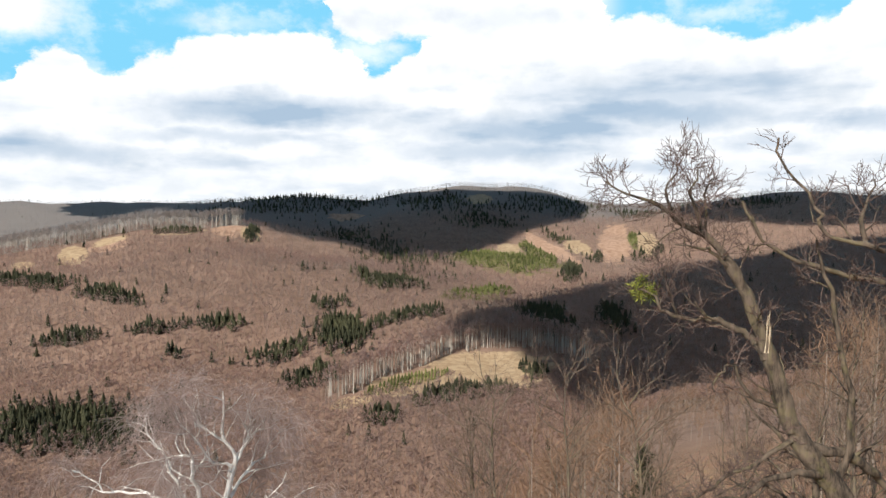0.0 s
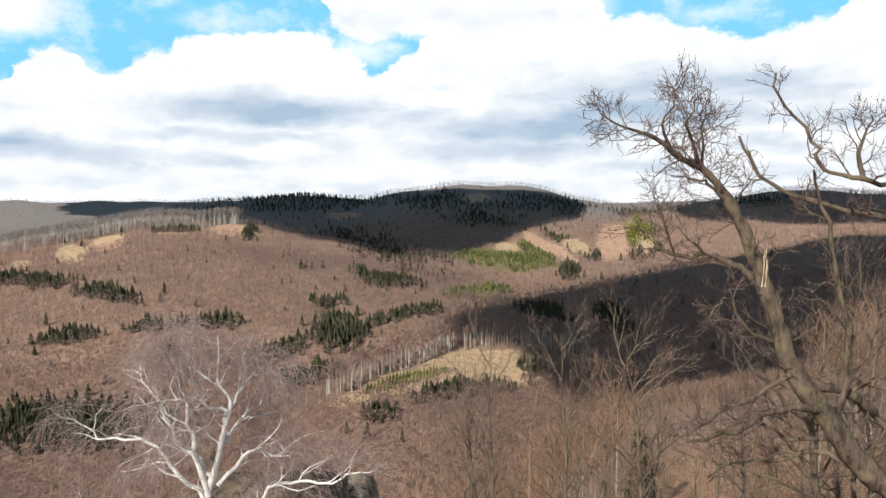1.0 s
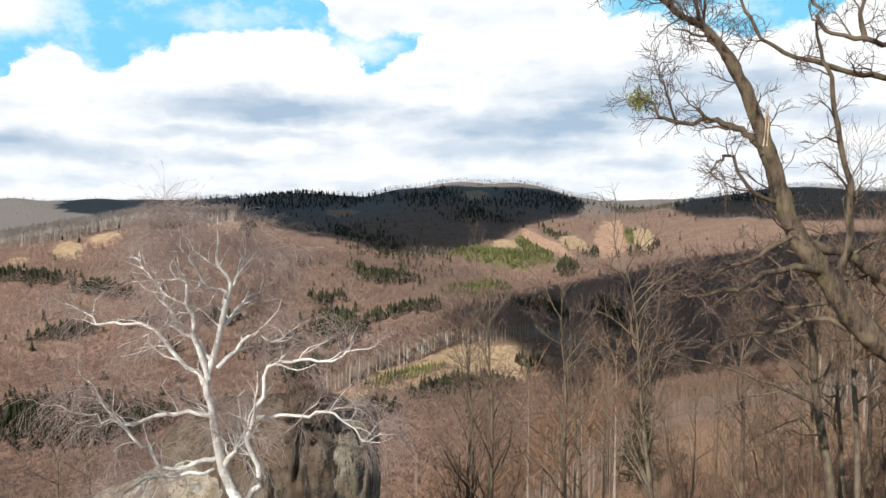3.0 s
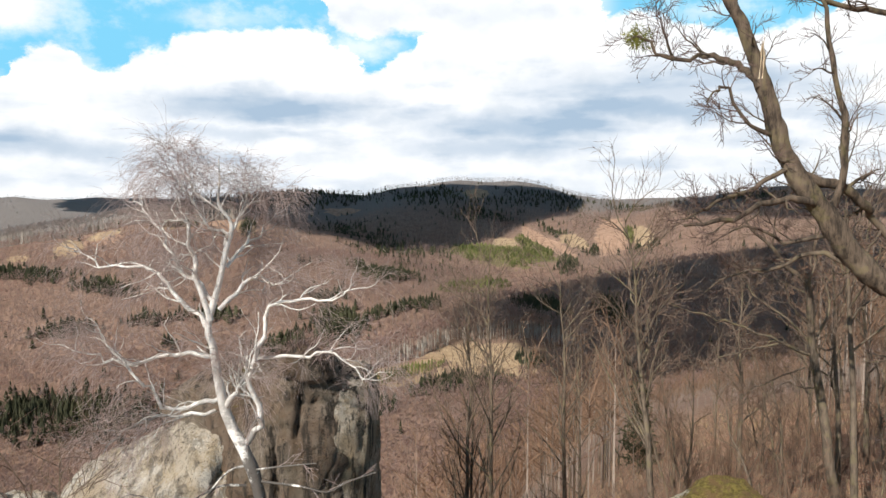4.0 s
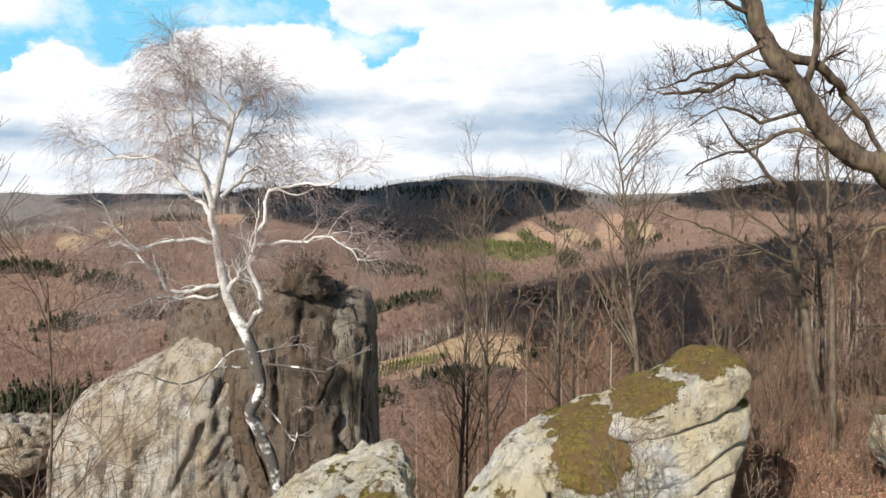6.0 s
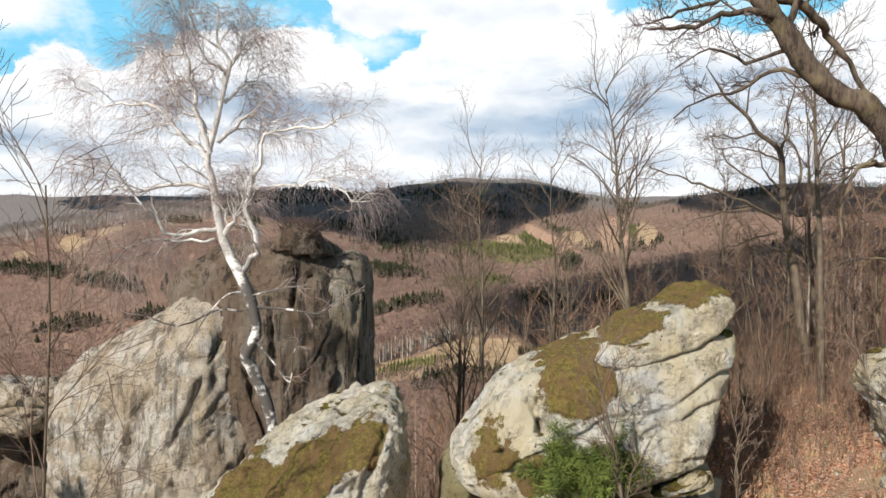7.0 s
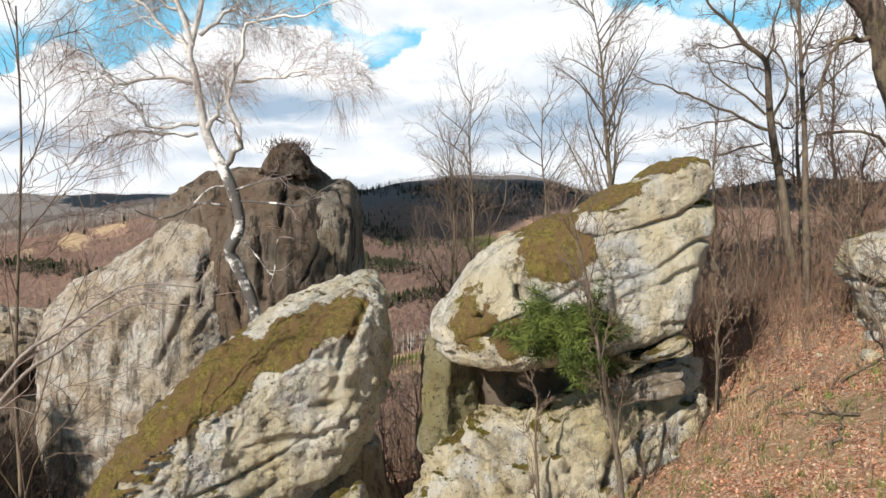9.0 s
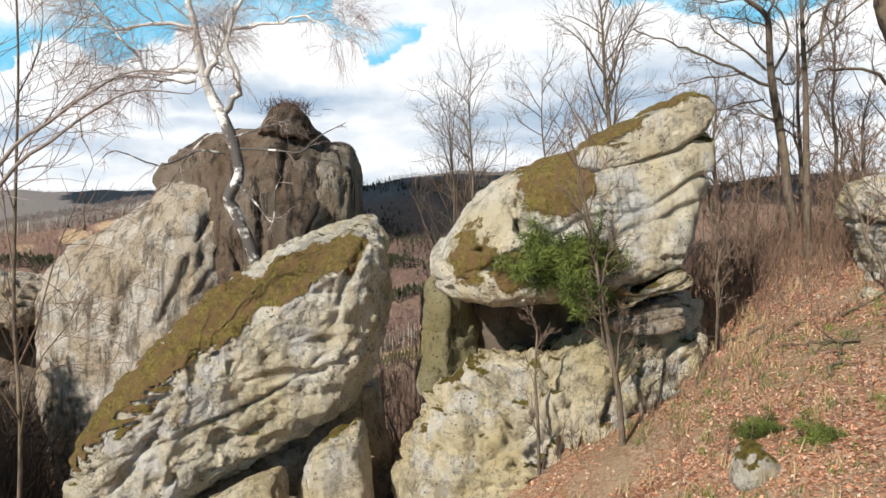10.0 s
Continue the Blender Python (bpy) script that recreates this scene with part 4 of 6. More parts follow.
def side_rocks():
    r = tagged(empty("rock_ledge"), "weathered sandstone ledge in the slope beside the old beech", "rock", "sandstone rocks on the ridge")
    boulder("lower_bed", [(11.6, 1.6), (11.3, 3.3), (12.2, 4.0), (15, 4.2), (15, 1.6)], 14.0, 1.2, ROCK_PALE, r, 405, lambda x, z: 0.15 * (z - 4), 0.6, 0.45, (2.9,), 0.1, around=160, rings=60)
    boulder("block", [(10.9, 4.4), (10.6, 4.9), (10.9, 5.5), (11.8, 5.9), (13.6, 6.2), (14.5, 5.0), (14.5, 2.5), (12.0, 3.0)], 14.2, 1.3, ROCK_PALE, r, 400, lambda x, z: 0.3 * (x - 10) * 0 + 0.15 * (z - 4), 0.7, 0.45, (4.8,), 0.1)
    r = tagged(empty("low_rock"), "low grey sandstone rock half hidden in brush", "rock", "sandstone rocks on the ridge")
    boulder("block", [(-19.5, 0.2), (-18.8, 1.5), (-16.9, 2.25), (-15.3, 2.2), (-14.5, 1.4), (-14.3, 0.5), (-15.6, 0.0)], 25.2, 1.5, ROCK_BROWN, r, 420, lambda x, z: 0 * x, 0.7, 0.42, (1.4,), 0.0)
    # set-back support; darker stone stands in for the black shade under the block
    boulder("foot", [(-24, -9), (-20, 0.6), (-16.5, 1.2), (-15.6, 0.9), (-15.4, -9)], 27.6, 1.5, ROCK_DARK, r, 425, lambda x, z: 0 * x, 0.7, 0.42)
    r = tagged(empty("mossy_stone"), "small pale stone with moss lying in leaf litter", "stone", "loose stones")
    z = float(ground_height(np.array([5.6]), np.array([7.9]))[0])
    boulder("stone", [(5.2, z - 0.3), (5.22, z + 0.1), (5.4, z + 0.42), (5.6, z + 0.46), (5.9, z + 0.12), (5.98, z - 0.3)], 7.9, 0.35, ROCK_TUFTED, r, 440, lambda x, z: 0 * x, 0.3, 0.5, around=90, rings=40)
    rng = np.random.default_rng(470)
    for k in range(17):
        x, y, s = rng.uniform(9.4, 13.0), rng.uniform(10.2, 15.0), rng.uniform(0.12, 0.34)
        z = float(ground_height(np.array([x]), np.array([y]))[0])
        r = tagged(empty("loose_stone"), "pale weathered stone sunk in the leafy slope", "stone", "loose stones")
        a, b, c = rng.uniform(0.3, 0.65, 3)
        boulder("stone", [(x - s, z - 0.2), (x - 0.85 * s, z + a * s), (x - 0.2 * s, z + (b + 0.15) * s), (x + 0.8 * s, z + 0.7 * c * s), (x + s, z - 0.2)], y, 0.8 * s, ROCK_PALE if k % 3 else ROCK_MOSSY, r, 460 + k, lambda x, z: 0 * x, 0.5 * s, 0.4, around=48, rings=22)


big_rock()
leaning_slab()
prow_rock()
side_rocks()


# ---- trees ----
class Tubes:
    """Collects tapered branches as tubes into one mesh."""

    def __init__(self):
        self.v, self.f, self.n = [], [], 0

    def add(self, pts, radii, sides, gnarl=0.0):
        pts, radii = np.asarray(pts, float), np.asarray(radii, float)
        m = len(pts)
        tan = np.gradient(pts, axis=0)
        tan /= np.linalg.norm(tan, axis=1)[:, None] + 1e-9
        ref = np.array([0.31, 0.95, 0.05]) if abs(tan[0, 1]) < 0.8 else np.array([1.0, 0.1, 0.0])
        u = np.cross(tan, ref)
        u /= np.linalg.norm(u, axis=1)[:, None] + 1e-9
        w = np.cross(tan, u)
        ang = np.arange(sides) * 2 * math.pi / sides
        ring = pts[:, None] + radii[:, None, None] * (np.cos(ang)[None, :, None] * u[:, None] + np.sin(ang)[None, :, None] * w[:, None])
        if gnarl:
            flat = ring.reshape(-1, 3)
            swell = 0.6 * value_noise(flat * np.array([5, 5, 1.6]), 81) + 0.5 * value_noise(flat * np.array([13, 13, 4]), 82) + 0.5 * value_noise(flat * 2.2, 83)
            ring = pts[:, None] + (ring - pts[:, None]) * (1 + gnarl * swell.reshape(m, sides))[..., None]
        self.v.append(ring.reshape(-1, 3))
        i, j = np.meshgrid(np.arange(sides), np.arange(m - 1))
        k = (i + 1) % sides
        self.f.append(np.stack([j * sides + i, j * sides + k, (j + 1) * sides + k, (j + 1) * sides + i], -1).reshape(-1, 4) + self.n)
        self.n += m * sides

    def object(self, name, material, parent=None, label=""):
        ob = mesh_object(name, np.vstack(self.v), np.vstack(self.f), material, parent)
        if label:
            tagged(ob, label)
        return ob


def smooth_path(points, step=3):
    p = np.array(points, float)
    q = np.vstack([2 * p[0] - p[1], p, 2 * p[-1] - p[-2]])
    out = []
    for i in range(1, len(q) - 2):
        for s in np.arange(step) / step:
            a, b, c, d = q[i - 1], q[i], q[i + 1], q[i + 2]
            out.append(0.5 * (2 * b + (c - a) * s + (2 * a - 5 * b + 4 * c - d) * s * s + (3 * b - a - 3 * c + d) * s ** 3))
    out.append(p[-1])
    return np.array(out)


def wander(rng, start, way, length, steps, crook, lift):
    """A crooked path from start along way."""
    pts, d = [np.array(start, float)], np.array(way, float)
    for _ in range(steps):
        d = d + rng.normal(0, crook, 3) + np.array([0, 0, lift])
        d /= np.linalg.norm(d)
        pts.append(pts[-1] + d * length / steps)
    return np.array(pts)


def sprout(rng, tubes, fine, path, radius, levels, first=0.2, lift_all=0.0, cut=0.017, least=0.006):
    """Grow side branches along a path. levels: one (count, length, spread, crook, lift, thickness) for each order."""
    if not levels:
        return
    count, length, spread, crook, lift, thick = levels[0]
    m = len(path) - 1
    for k in range(count):
        s = first + (1 - first) * (k + rng.random()) / count
        i = min(int(s * m), m - 1)
        fr = s * m - i
        at = path[i] * (1 - fr) + path[i + 1] * fr
        tan = path[i + 1] - path[i]
        tan = tan / (np.linalg.norm(tan) + 1e-9)
        side = np.cross(tan, rng.normal(0, 1, 3))
        side /= np.linalg.norm(side) + 1e-9
        way = tan * math.cos(spread) + side * math.sin(spread) + np.array([0, 0, lift_all])
        way /= np.linalg.norm(way)
        ln = length * (1.15 - 0.6 * s) * rng.uniform(0.6, 1.2)
        order = len(levels)
        steps = 5 if order >= 3 else (4 if order == 2 else 3)
        p = wander(rng, at, way, ln, steps, crook, lift)
        r = max(radius * thick * (1 - 0.6 * s), least)
        (tubes if r > cut else fine).add(p, np.linspace(r, max(r * 0.3, 0.65 * least), len(p)), 5 if order >= 3 else (4 if order == 2 else 3))
        sprout(rng, tubes, fine, p, r, levels[1:], 0.15, lift_all, cut, least)


def birch():
    tree = tagged(empty("birch_tree"), "old bare white-barked birch with crooked limbs, rooted between rocks", "tree", "bare trees on the ridge")
    rng = np.random.default_rng(5)
    wood, fine = Tubes(), Tubes()
    y = 16.3
    trunk = smooth_path([(-3.9, y - 0.1, -0.5), (-3.9, y, 1.5), (-4.05, y, 2.9), (-4.21, y, 3.93), (-4.58, y, 4.87), (-4.76, y, 5.26), (-4.46, y, 5.92), (-4.60, y, 6.71), (-4.84, y, 7.36), (-5.15, y, 8.01), (-5.32, y, 8.53), (-5.44, y, 9.17), (-5.54, y, 9.94), (-5.66, y, 10.45),
                         (-5.38, y, 11.45), (-5.17, y, 12.33), (-5.03, y, 12.95), (-5.33, y, 13.44), (-5.29, y, 14.0), (-5.30, y, 14.55)], 4)
    wood.add(trunk, np.interp(np.linspace(0, 1, len(trunk)), [0, 0.45, 0.6, 0.8, 1], [0.16, 0.135, 0.105, 0.058, 0.01]), 16, 0.25)
    limbs = [
        ([(-4.84, y, 7.43), (-4.42, y - 0.1, 8.03), (-4.33, y - 0.2, 8.36), (-4.61, y - 0.2, 9.08), (-4.45, y - 0.3, 9.59), (-4.17, y - 0.4, 10.34), (-4.01, y - 0.5, 10.97), (-3.25, y - 0.6, 11.21), (-2.63, y - 0.6, 11.15), (-2.13, y - 0.7, 11.45), (-1.76, y - 0.8, 11.51)], 0.088),
        ([(-5.26, y, 8.46), (-4.90, y - 0.1, 8.99), (-4.55, y - 0.2, 9.58)], 0.085),
        ([(-5.45, y, 8.66), (-5.91, y - 0.1, 8.56), (-6.61, y - 0.3, 8.52), (-6.91, y - 0.4, 8.99), (-7.43, y - 0.6, 9.63), (-7.83, y - 0.7, 10.25), (-8.09, y - 0.9, 10.81)], 0.066),
        ([(-5.58, y, 8.40), (-6.34, y - 0.3, 8.34), (-7.07, y - 0.7, 8.28), (-7.40, y - 1.1, 8.11), (-7.67, y - 1.4, 7.77)], 0.05),
        ([(-5.61, y, 9.75), (-6.39, y - 0.1, 9.76), (-7.10, y - 0.2, 9.65), (-7.79, y - 0.4, 9.66), (-8.34, y - 0.5, 9.92), (-8.88, y - 0.6, 10.12)], 0.062),
        ([(-5.66, y, 10.45), (-6.31, y + 0.1, 11.07), (-6.83, y + 0.2, 11.64), (-7.38, y + 0.3, 11.90), (-8.32, y + 0.4, 11.84), (-8.74, y + 0.5, 12.10), (-9.37, y + 0.6, 12.36)], 0.066),
        ([(-5.63, y, 10.57), (-5.85, y - 0.1, 11.70), (-5.98, y - 0.2, 12.45), (-6.06, y - 0.2, 12.99), (-6.46, y - 0.3, 13.05), (-6.68, y - 0.4, 12.68)], 0.078),
        ([(-5.51, y, 11.08), (-6.06, y + 0.2, 11.58), (-6.61, y + 0.3, 12.15), (-6.91, y + 0.5, 12.74), (-7.35, y + 0.6, 13.26), (-7.93, y + 0.8, 13.53)], 0.06),
        ([(-5.44, y, 10.95), (-4.80, y + 0.2, 11.45), (-4.46, y + 0.4, 11.64), (-3.99, y + 0.5, 11.45), (-3.50, y + 0.7, 11.77)], 0.065),
        ([(-5.16, y, 12.45), (-4.88, y + 0.1, 13.02), (-4.65, y + 0.3, 13.47), (-4.11, y + 0.4, 13.61)], 0.048),
        ([(-4.47, y, 9.66), (-3.48, y - 0.2, 9.76), (-2.69, y - 0.4, 9.85), (-2.17, y - 0.6, 9.68), (-1.84, y - 0.8, 9.40), (-1.10, y - 1.0, 9.60)], 0.045),
        ([(-5.28, y, 11.83), (-5.04, y + 0.4, 12.28), (-4.56, y + 0.8, 12.62), (-4.11, y + 1.2, 13.31)], 0.055),
        ([(-5.21, y, 13.20), (-5.87, y + 0.1, 13.71), (-6.41, y + 0.3, 14.35)], 0.035),
        ([(-5.10, y, 12.70), (-5.49, y - 0.3, 12.93), (-5.97, y - 0.6, 13.74), (-6.08, y - 0.9, 14.28)], 0.042),
    ]
    sets = [(13, 1.25, 0.75, 0.30, 0.10, 0.42), (6, 0.85, 0.7, 0.26, -0.04, 0.5), (7, 0.95, 0.6, 0.14, -0.36, 0.5)]
    for line, r in limbs:
        limb = Tubes()
        p = smooth_path(line, 3) + rng.normal(0, 0.04, (3 * (len(line) - 1) + 1, 3))
        limb.add(p, np.linspace(r, r * 0.14, len(p)), 7)
        sprout(rng, limb, fine, p, r, sets, 0.15, 0.0, 0.0095, 0.0032)
        limb.object("limb", BARK_BIRCH, tree)
    sprout(rng, wood, fine, trunk[40:], 0.1, [(9, 1.1, 0.9, 0.2, 0.0, 0.35)] + sets[1:], 0.1, 0.0, 0.0125, 0.0028)
    # small dead snags on the lower stem
    for line in ([(-4.66, y, 6.84), (-3.88, y - 0.3, 7.05), (-2.94, y - 0.6, 7.25)], [(-4.60, y, 6.58), (-3.40, y - 0.2, 6.51), (-2.73, y - 0.4, 6.45), (-2.19, y - 0.7, 6.83), (-1.49, y - 0.9, 7.14)],
                 [(-4.80, y, 6.45), (-5.44, y - 0.2, 6.51), (-6.39, y - 0.4, 6.12), (-7.42, y - 0.6, 6.50), (-7.84, y - 0.8, 6.13)], [(-4.72, y, 6.97), (-5.18, y - 0.2, 6.90), (-5.69, y - 0.4, 6.31), (-6.21, y - 0.6, 5.42)],
                 [(-4.49, y, 5.66), (-3.94, y - 0.2, 5.08), (-3.51, y - 0.4, 4.65), (-3.33, y - 0.7, 5.51), (-3.03, y - 0.9, 5.96)]):
        p = smooth_path(line, 3)
        wood.add(p, np.linspace(0.035, 0.01, len(p)), 5)
        sprout(rng, wood, fine, p, 0.03, [(4, 0.6, 0.7, 0.2, 0.0, 0.5), (5, 0.4, 0.6, 0.15, -0.1, 0.5)], 0.3)
    wood.object("trunk", BARK_BIRCH, tree, "white papery bark with dark bands")
    fine.object("crown", TWIG_BIRCH, tree, "fine drooping purplish-brown twigs")


def old_beech():
    tree = tagged(empty("old_beech_tree"), "old bare beech leaning out with a broken top and mistletoe", "tree", "bare trees on the ridge")
    rng = np.random.default_rng(8)
    wood, fine = Tubes(), Tubes()
    y = 14.0
    trunk = smooth_path([(12.7, y, 2.2), (12.3, y, 5.0), (11.8, y, 7.2), (11.25, y, 9.0), (10.75, y, 10.6), (10.10, y, 11.45), (9.4, y, 11.75), (8.74, y, 12.35), (8.06, y, 13.30), (7.50, y, 13.97), (7.15, y, 14.62), (6.88, y, 15.42), (6.57, y, 16.30), (6.22, y, 17.19),
                         (5.80, y, 17.89), (5.38, y, 18.38), (4.88, y, 18.63), (4.37, y, 19.02), (3.66, y, 19.27), (3.26, y, 19.51)], 8)
    wood.add(trunk, np.interp(np.linspace(0, 1, len(trunk)), [0, 0.25, 0.42, 0.62, 0.74, 0.86, 1], [0.34, 0.27, 0.20, 0.16, 0.10, 0.05, 0.012]), 26, 0.32)
    limbs = [
        ([(6.67, y, 15.88), (6.43, y + 0.2, 16.23), (6.19, y + 0.3, 16.39), (5.84, y + 0.5, 16.55), (5.38, y + 0.7, 16.60), (4.90, y + 0.9, 16.66), (4.62, y + 1.0, 16.99), (4.35, y + 1.2, 17.16)], 0.085),
        ([(11.2, y + 0.1, 9.0), (11.3, y + 0.3, 12.5), (10.9, y + 0.3, 16.0), (10.06, y, 17.19), (9.10, y + 0.1, 17.40), (8.53, y + 0.2, 17.50), (7.96, y + 0.2, 17.66), (7.17, y + 0.3, 17.93), (6.58, y + 0.4, 18.45), (6.29, y + 0.5, 19.07)], 0.10),
        ([(10.9, y + 0.3, 16.0), (10.6, y + 0.1, 17.6), (10.03, y, 17.94), (9.07, y + 0.1, 18.10), (8.51, y + 0.2, 18.26), (7.94, y + 0.3, 18.42), (7.82, y + 0.3, 18.84), (7.59, y + 0.4, 19.26), (7.09, y + 0.5, 19.99), (7.07, y + 0.6, 20.42)], 0.07),
        ([(8.71, y + 0.15, 18.17), (8.64, y + 0.2, 18.71), (8.83, y + 0.3, 19.14), (9.17, y + 0.5, 19.53)], 0.05),
        ([(8.23, y, 13.2), (8.40, y - 0.1, 14.26), (8.31, y - 0.2, 14.98), (8.06, y - 0.3, 15.99), (7.77, y - 0.4, 17.07), (7.54, y - 0.5, 17.64), (7.27, y - 0.6, 18.29)], 0.085),
        ([(8.08, y, 13.3), (7.47, y - 0.2, 13.55), (6.79, y - 0.3, 13.48), (6.12, y - 0.5, 13.21), (5.46, y - 0.6, 13.05), (4.91, y - 0.8, 13.04)], 0.095),
        ([(4.72, y, 18.73), (4.59, y + 0.1, 19.29), (4.77, y + 0.2, 19.71), (4.95, y + 0.3, 19.94)], 0.035),
        ([(5.33, y, 18.40), (5.08, y - 0.1, 18.96), (4.94, y - 0.2, 19.32), (5.09, y - 0.3, 19.73)], 0.042),
        ([(5.64, y, 18.09), (5.40, y + 0.1, 18.59), (5.36, y + 0.1, 19.20), (5.53, y + 0.2, 19.56)], 0.045),
        ([(5.96, y, 17.64), (5.53, y - 0.2, 17.97), (5.16, y - 0.3, 18.19), (4.61, y - 0.5, 18.26)], 0.045),
        ([(5.1, y + 0.8, 16.63), (4.85, y + 0.8, 17.20), (4.66, y + 0.9, 17.71)], 0.03),
        ([(7.41, y, 14.03), (8.33, y + 0.1, 13.83), (8.95, y + 0.2, 13.46), (9.36, y + 0.4, 13.15), (9.9, y + 0.4, 12.5), (10.4, y + 0.3, 11.6), (10.7, y, 10.8)], 0.13),
        ([(7.25, y, 14.2), (6.49, y - 0.2, 13.75), (5.79, y - 0.4, 13.55), (5.21, y - 0.6, 13.30), (4.79, y - 0.8, 13.12)], 0.055),
        ([(6.96, y, 14.85), (6.36, y - 0.2, 15.03), (5.85, y - 0.3, 15.71), (5.58, y - 0.5, 15.72), (5.23, y - 0.7, 15.30)], 0.05),
        ([(10.85, y, 10.3), (10.41, y + 0.0, 10.2), (10.24, y + -0.1, 10.22), (9.88, y + -0.1, 10.08), (9.60, y + -0.2, 9.62), (9.43, y + -0.2, 8.90), (9.45, y + -0.3, 8.38)], 0.075),
        ([(11.7, y, 7.4), (10.6, y - 0.3, 8.0), (9.6, y - 0.5, 8.1), (9.0, y - 0.9, 7.8), (8.8, y - 1.0, 7.2)], 0.05),
        ([(8.8, y, 12.2), (8.1, y + 0.5, 12.4), (7.6, y + 0.9, 12.0), (6.9, y + 1.2, 11.9), (6.2, y + 1.4, 11.4)], 0.06),
        ([(8.4, y, 12.8), (7.6, y + 0.6, 12.6), (6.8, y + 0.8, 12.9), (6.0, y + 0.9, 12.5)], 0.05),
    ]
    sets = [(7, 1.0, 0.9, 0.30, 0.08, 0.42), (6, 0.6, 0.8, 0.28, 0.04, 0.5), (4, 0.32, 0.7, 0.2, 0.04, 0.55)]
    for line, r in limbs:
        n = 3 * (len(line) - 1) + 1
        p = smooth_path(line, 3) + rng.normal(0, 0.03, (n, 3))
        limb = Tubes()
        limb.add(p, np.linspace(r, r * 0.28, len(p)), 9, 0.25)
        sprout(rng, limb, fine, p, r, sets, 0.2)
        limb.object("limb", BARK_OLD, tree)
    sprout(rng, wood, fine, trunk[44:], 0.10, [(22, 1.0, 0.9, 0.28, 0.10, 0.30)] + sets[1:], 0.05)
    sprout(rng, wood, fine, trunk[124:], 0.05, [(9, 0.8, 0.9, 0.26, 0.05, 0.42), (5, 0.5, 0.8, 0.25, 0.04, 0.5), (4, 0.3, 0.7, 0.2, 0.04, 0.55)], 0.0)
    wood.object("trunk", BARK_OLD, tree, "gnarled grey-brown trunk and limbs")
    fine.object("crown", TWIG_OLD, tree, "thin bare reddish-brown twigs")
    # torn stub of the lost leader
    stub = Tubes()
    for k in range(5):
        a = k * 1.25
        stub.add([(6.62 + 0.05 * math.cos(a), y - 0.08 + 0.05 * math.sin(a), 16.0), (6.64 + 0.05 * math.cos(a), y - 0.1 + 0.05 * math.sin(a), 16.4), (6.66 + 0.03 * math.cos(a), y - 0.1, 16.6 + 0.09 * ((k * 3) % 4))], [0.032, 0.022, 0.004], 4)
    stub.object("torn_stub", WOOD_BREAK, tree, "pale split wood of a broken leader")


def leaf_cluster(rng, centre, radius, count, size, up=0.0, flat=1.0, slim=0.13):
    """Loose leaf or needle triangles round a centre."""
    d = rng.normal(0, 1, (count, 3))
    d /= np.linalg.norm(d, axis=1)[:, None]
    root = centre + d * (radius * rng.uniform(0.1, 0.9, (count, 1))) * np.array([1, 1, flat])
    way = d + rng.normal(0, 0.5, (count, 3)) + np.array([0, 0, up])
    way /= np.linalg.norm(way, axis=1)[:, None]
    side = np.cross(way, rng.normal(0, 1, (count, 3)))
    side /= np.linalg.norm(side, axis=1)[:, None]
    ln = size * rng.uniform(0.6, 1.4, (count, 1))
    tri = np.stack([root - side * ln * slim, root + side * ln * slim, root + way * ln], 1)
    return tri.reshape(-1, 3)


def mistletoe():
    rng = np.random.default_rng(3)
    bush = tagged(empty("mistletoe"), "yellow-green ball of mistletoe on a beech limb", "mistletoe")
    soup_object("leaves", np.vstack([leaf_cluster(rng, np.array([4.42, 15.3, 17.12]) + rng.normal(0, 0.10, 3), 0.17, 70, 0.09) for _ in range(9)]), MISTLETOE, bush)
    t = Tubes()
    for _ in range(20):
        t.add(wander(rng, (4.42, 15.3, 17.12), rng.normal(0, 1, 3), 0.3, 2, 0.3, 0), [0.012, 0.009, 0.005], 3)
    t.object("stems", TWIG_GREY, bush)


def bare_tree(name, label, seed, height, lean=(0, 0), girth=0.16, fork=0.45, bend=0.3, limbs=12, dense=1.0, bark_mat=None, twig_mat=None, spread=0.75, stems=1, clear=0.3, lift=0.07):
    """A leafless forest tree standing at its own origin."""
    tree = tagged(empty(name), label, "tree", "bare trees on the ridge")
    rng = np.random.default_rng(seed)
    wood, fine = Tubes(), Tubes()
    for st in range(stems):
        off = rng.normal(0, 0.12, 2) if stems > 1 else np.zeros(2)
        dirx, diry = (rng.normal(0, 0.13, 2) if stems > 1 else (0, 0))
        h = height * (rng.uniform(0.75, 1) if st else 1)
        pts = [(off[0], off[1], -1.0)]
        for k in range(1, 8):
            s = k / 7
            pts.append((off[0] + (lean[0] + dirx * 7) * s + rng.normal(0, bend * 0.35) * s, off[1] + (lean[1] + diry * 7) * s + rng.normal(0, bend * 0.35) * s, h * s))
        path = smooth_path(pts, 3)
        g = girth * (0.7 if st else 1)
        wood.add(path, np.interp(np.linspace(0, 1, len(path)), [0, 0.08, 0.5, 1], [g * 1.25, g, g * 0.62, 0.012]), 8)
        big = (limbs, height * 0.30, spread, 0.16, lift, 0.48)
        sets = [big, (int(6 * dense), height * 0.12, 0.7, 0.18, 0.05, 0.5), (int(6 * dense), height * 0.062, 0.65, 0.18, 0.04, 0.5)]
        sprout(rng, wood, fine, path, g, sets, clear)
        sprout(rng, wood, fine, path[14:], g * 0.35, sets[1:], 0.1)
    wood.object("trunk", bark_mat or BARK_GREY, tree)
    fine.object("crown", twig_mat or TWIG_GREY, tree, "leafless brown twigs")
    return tree


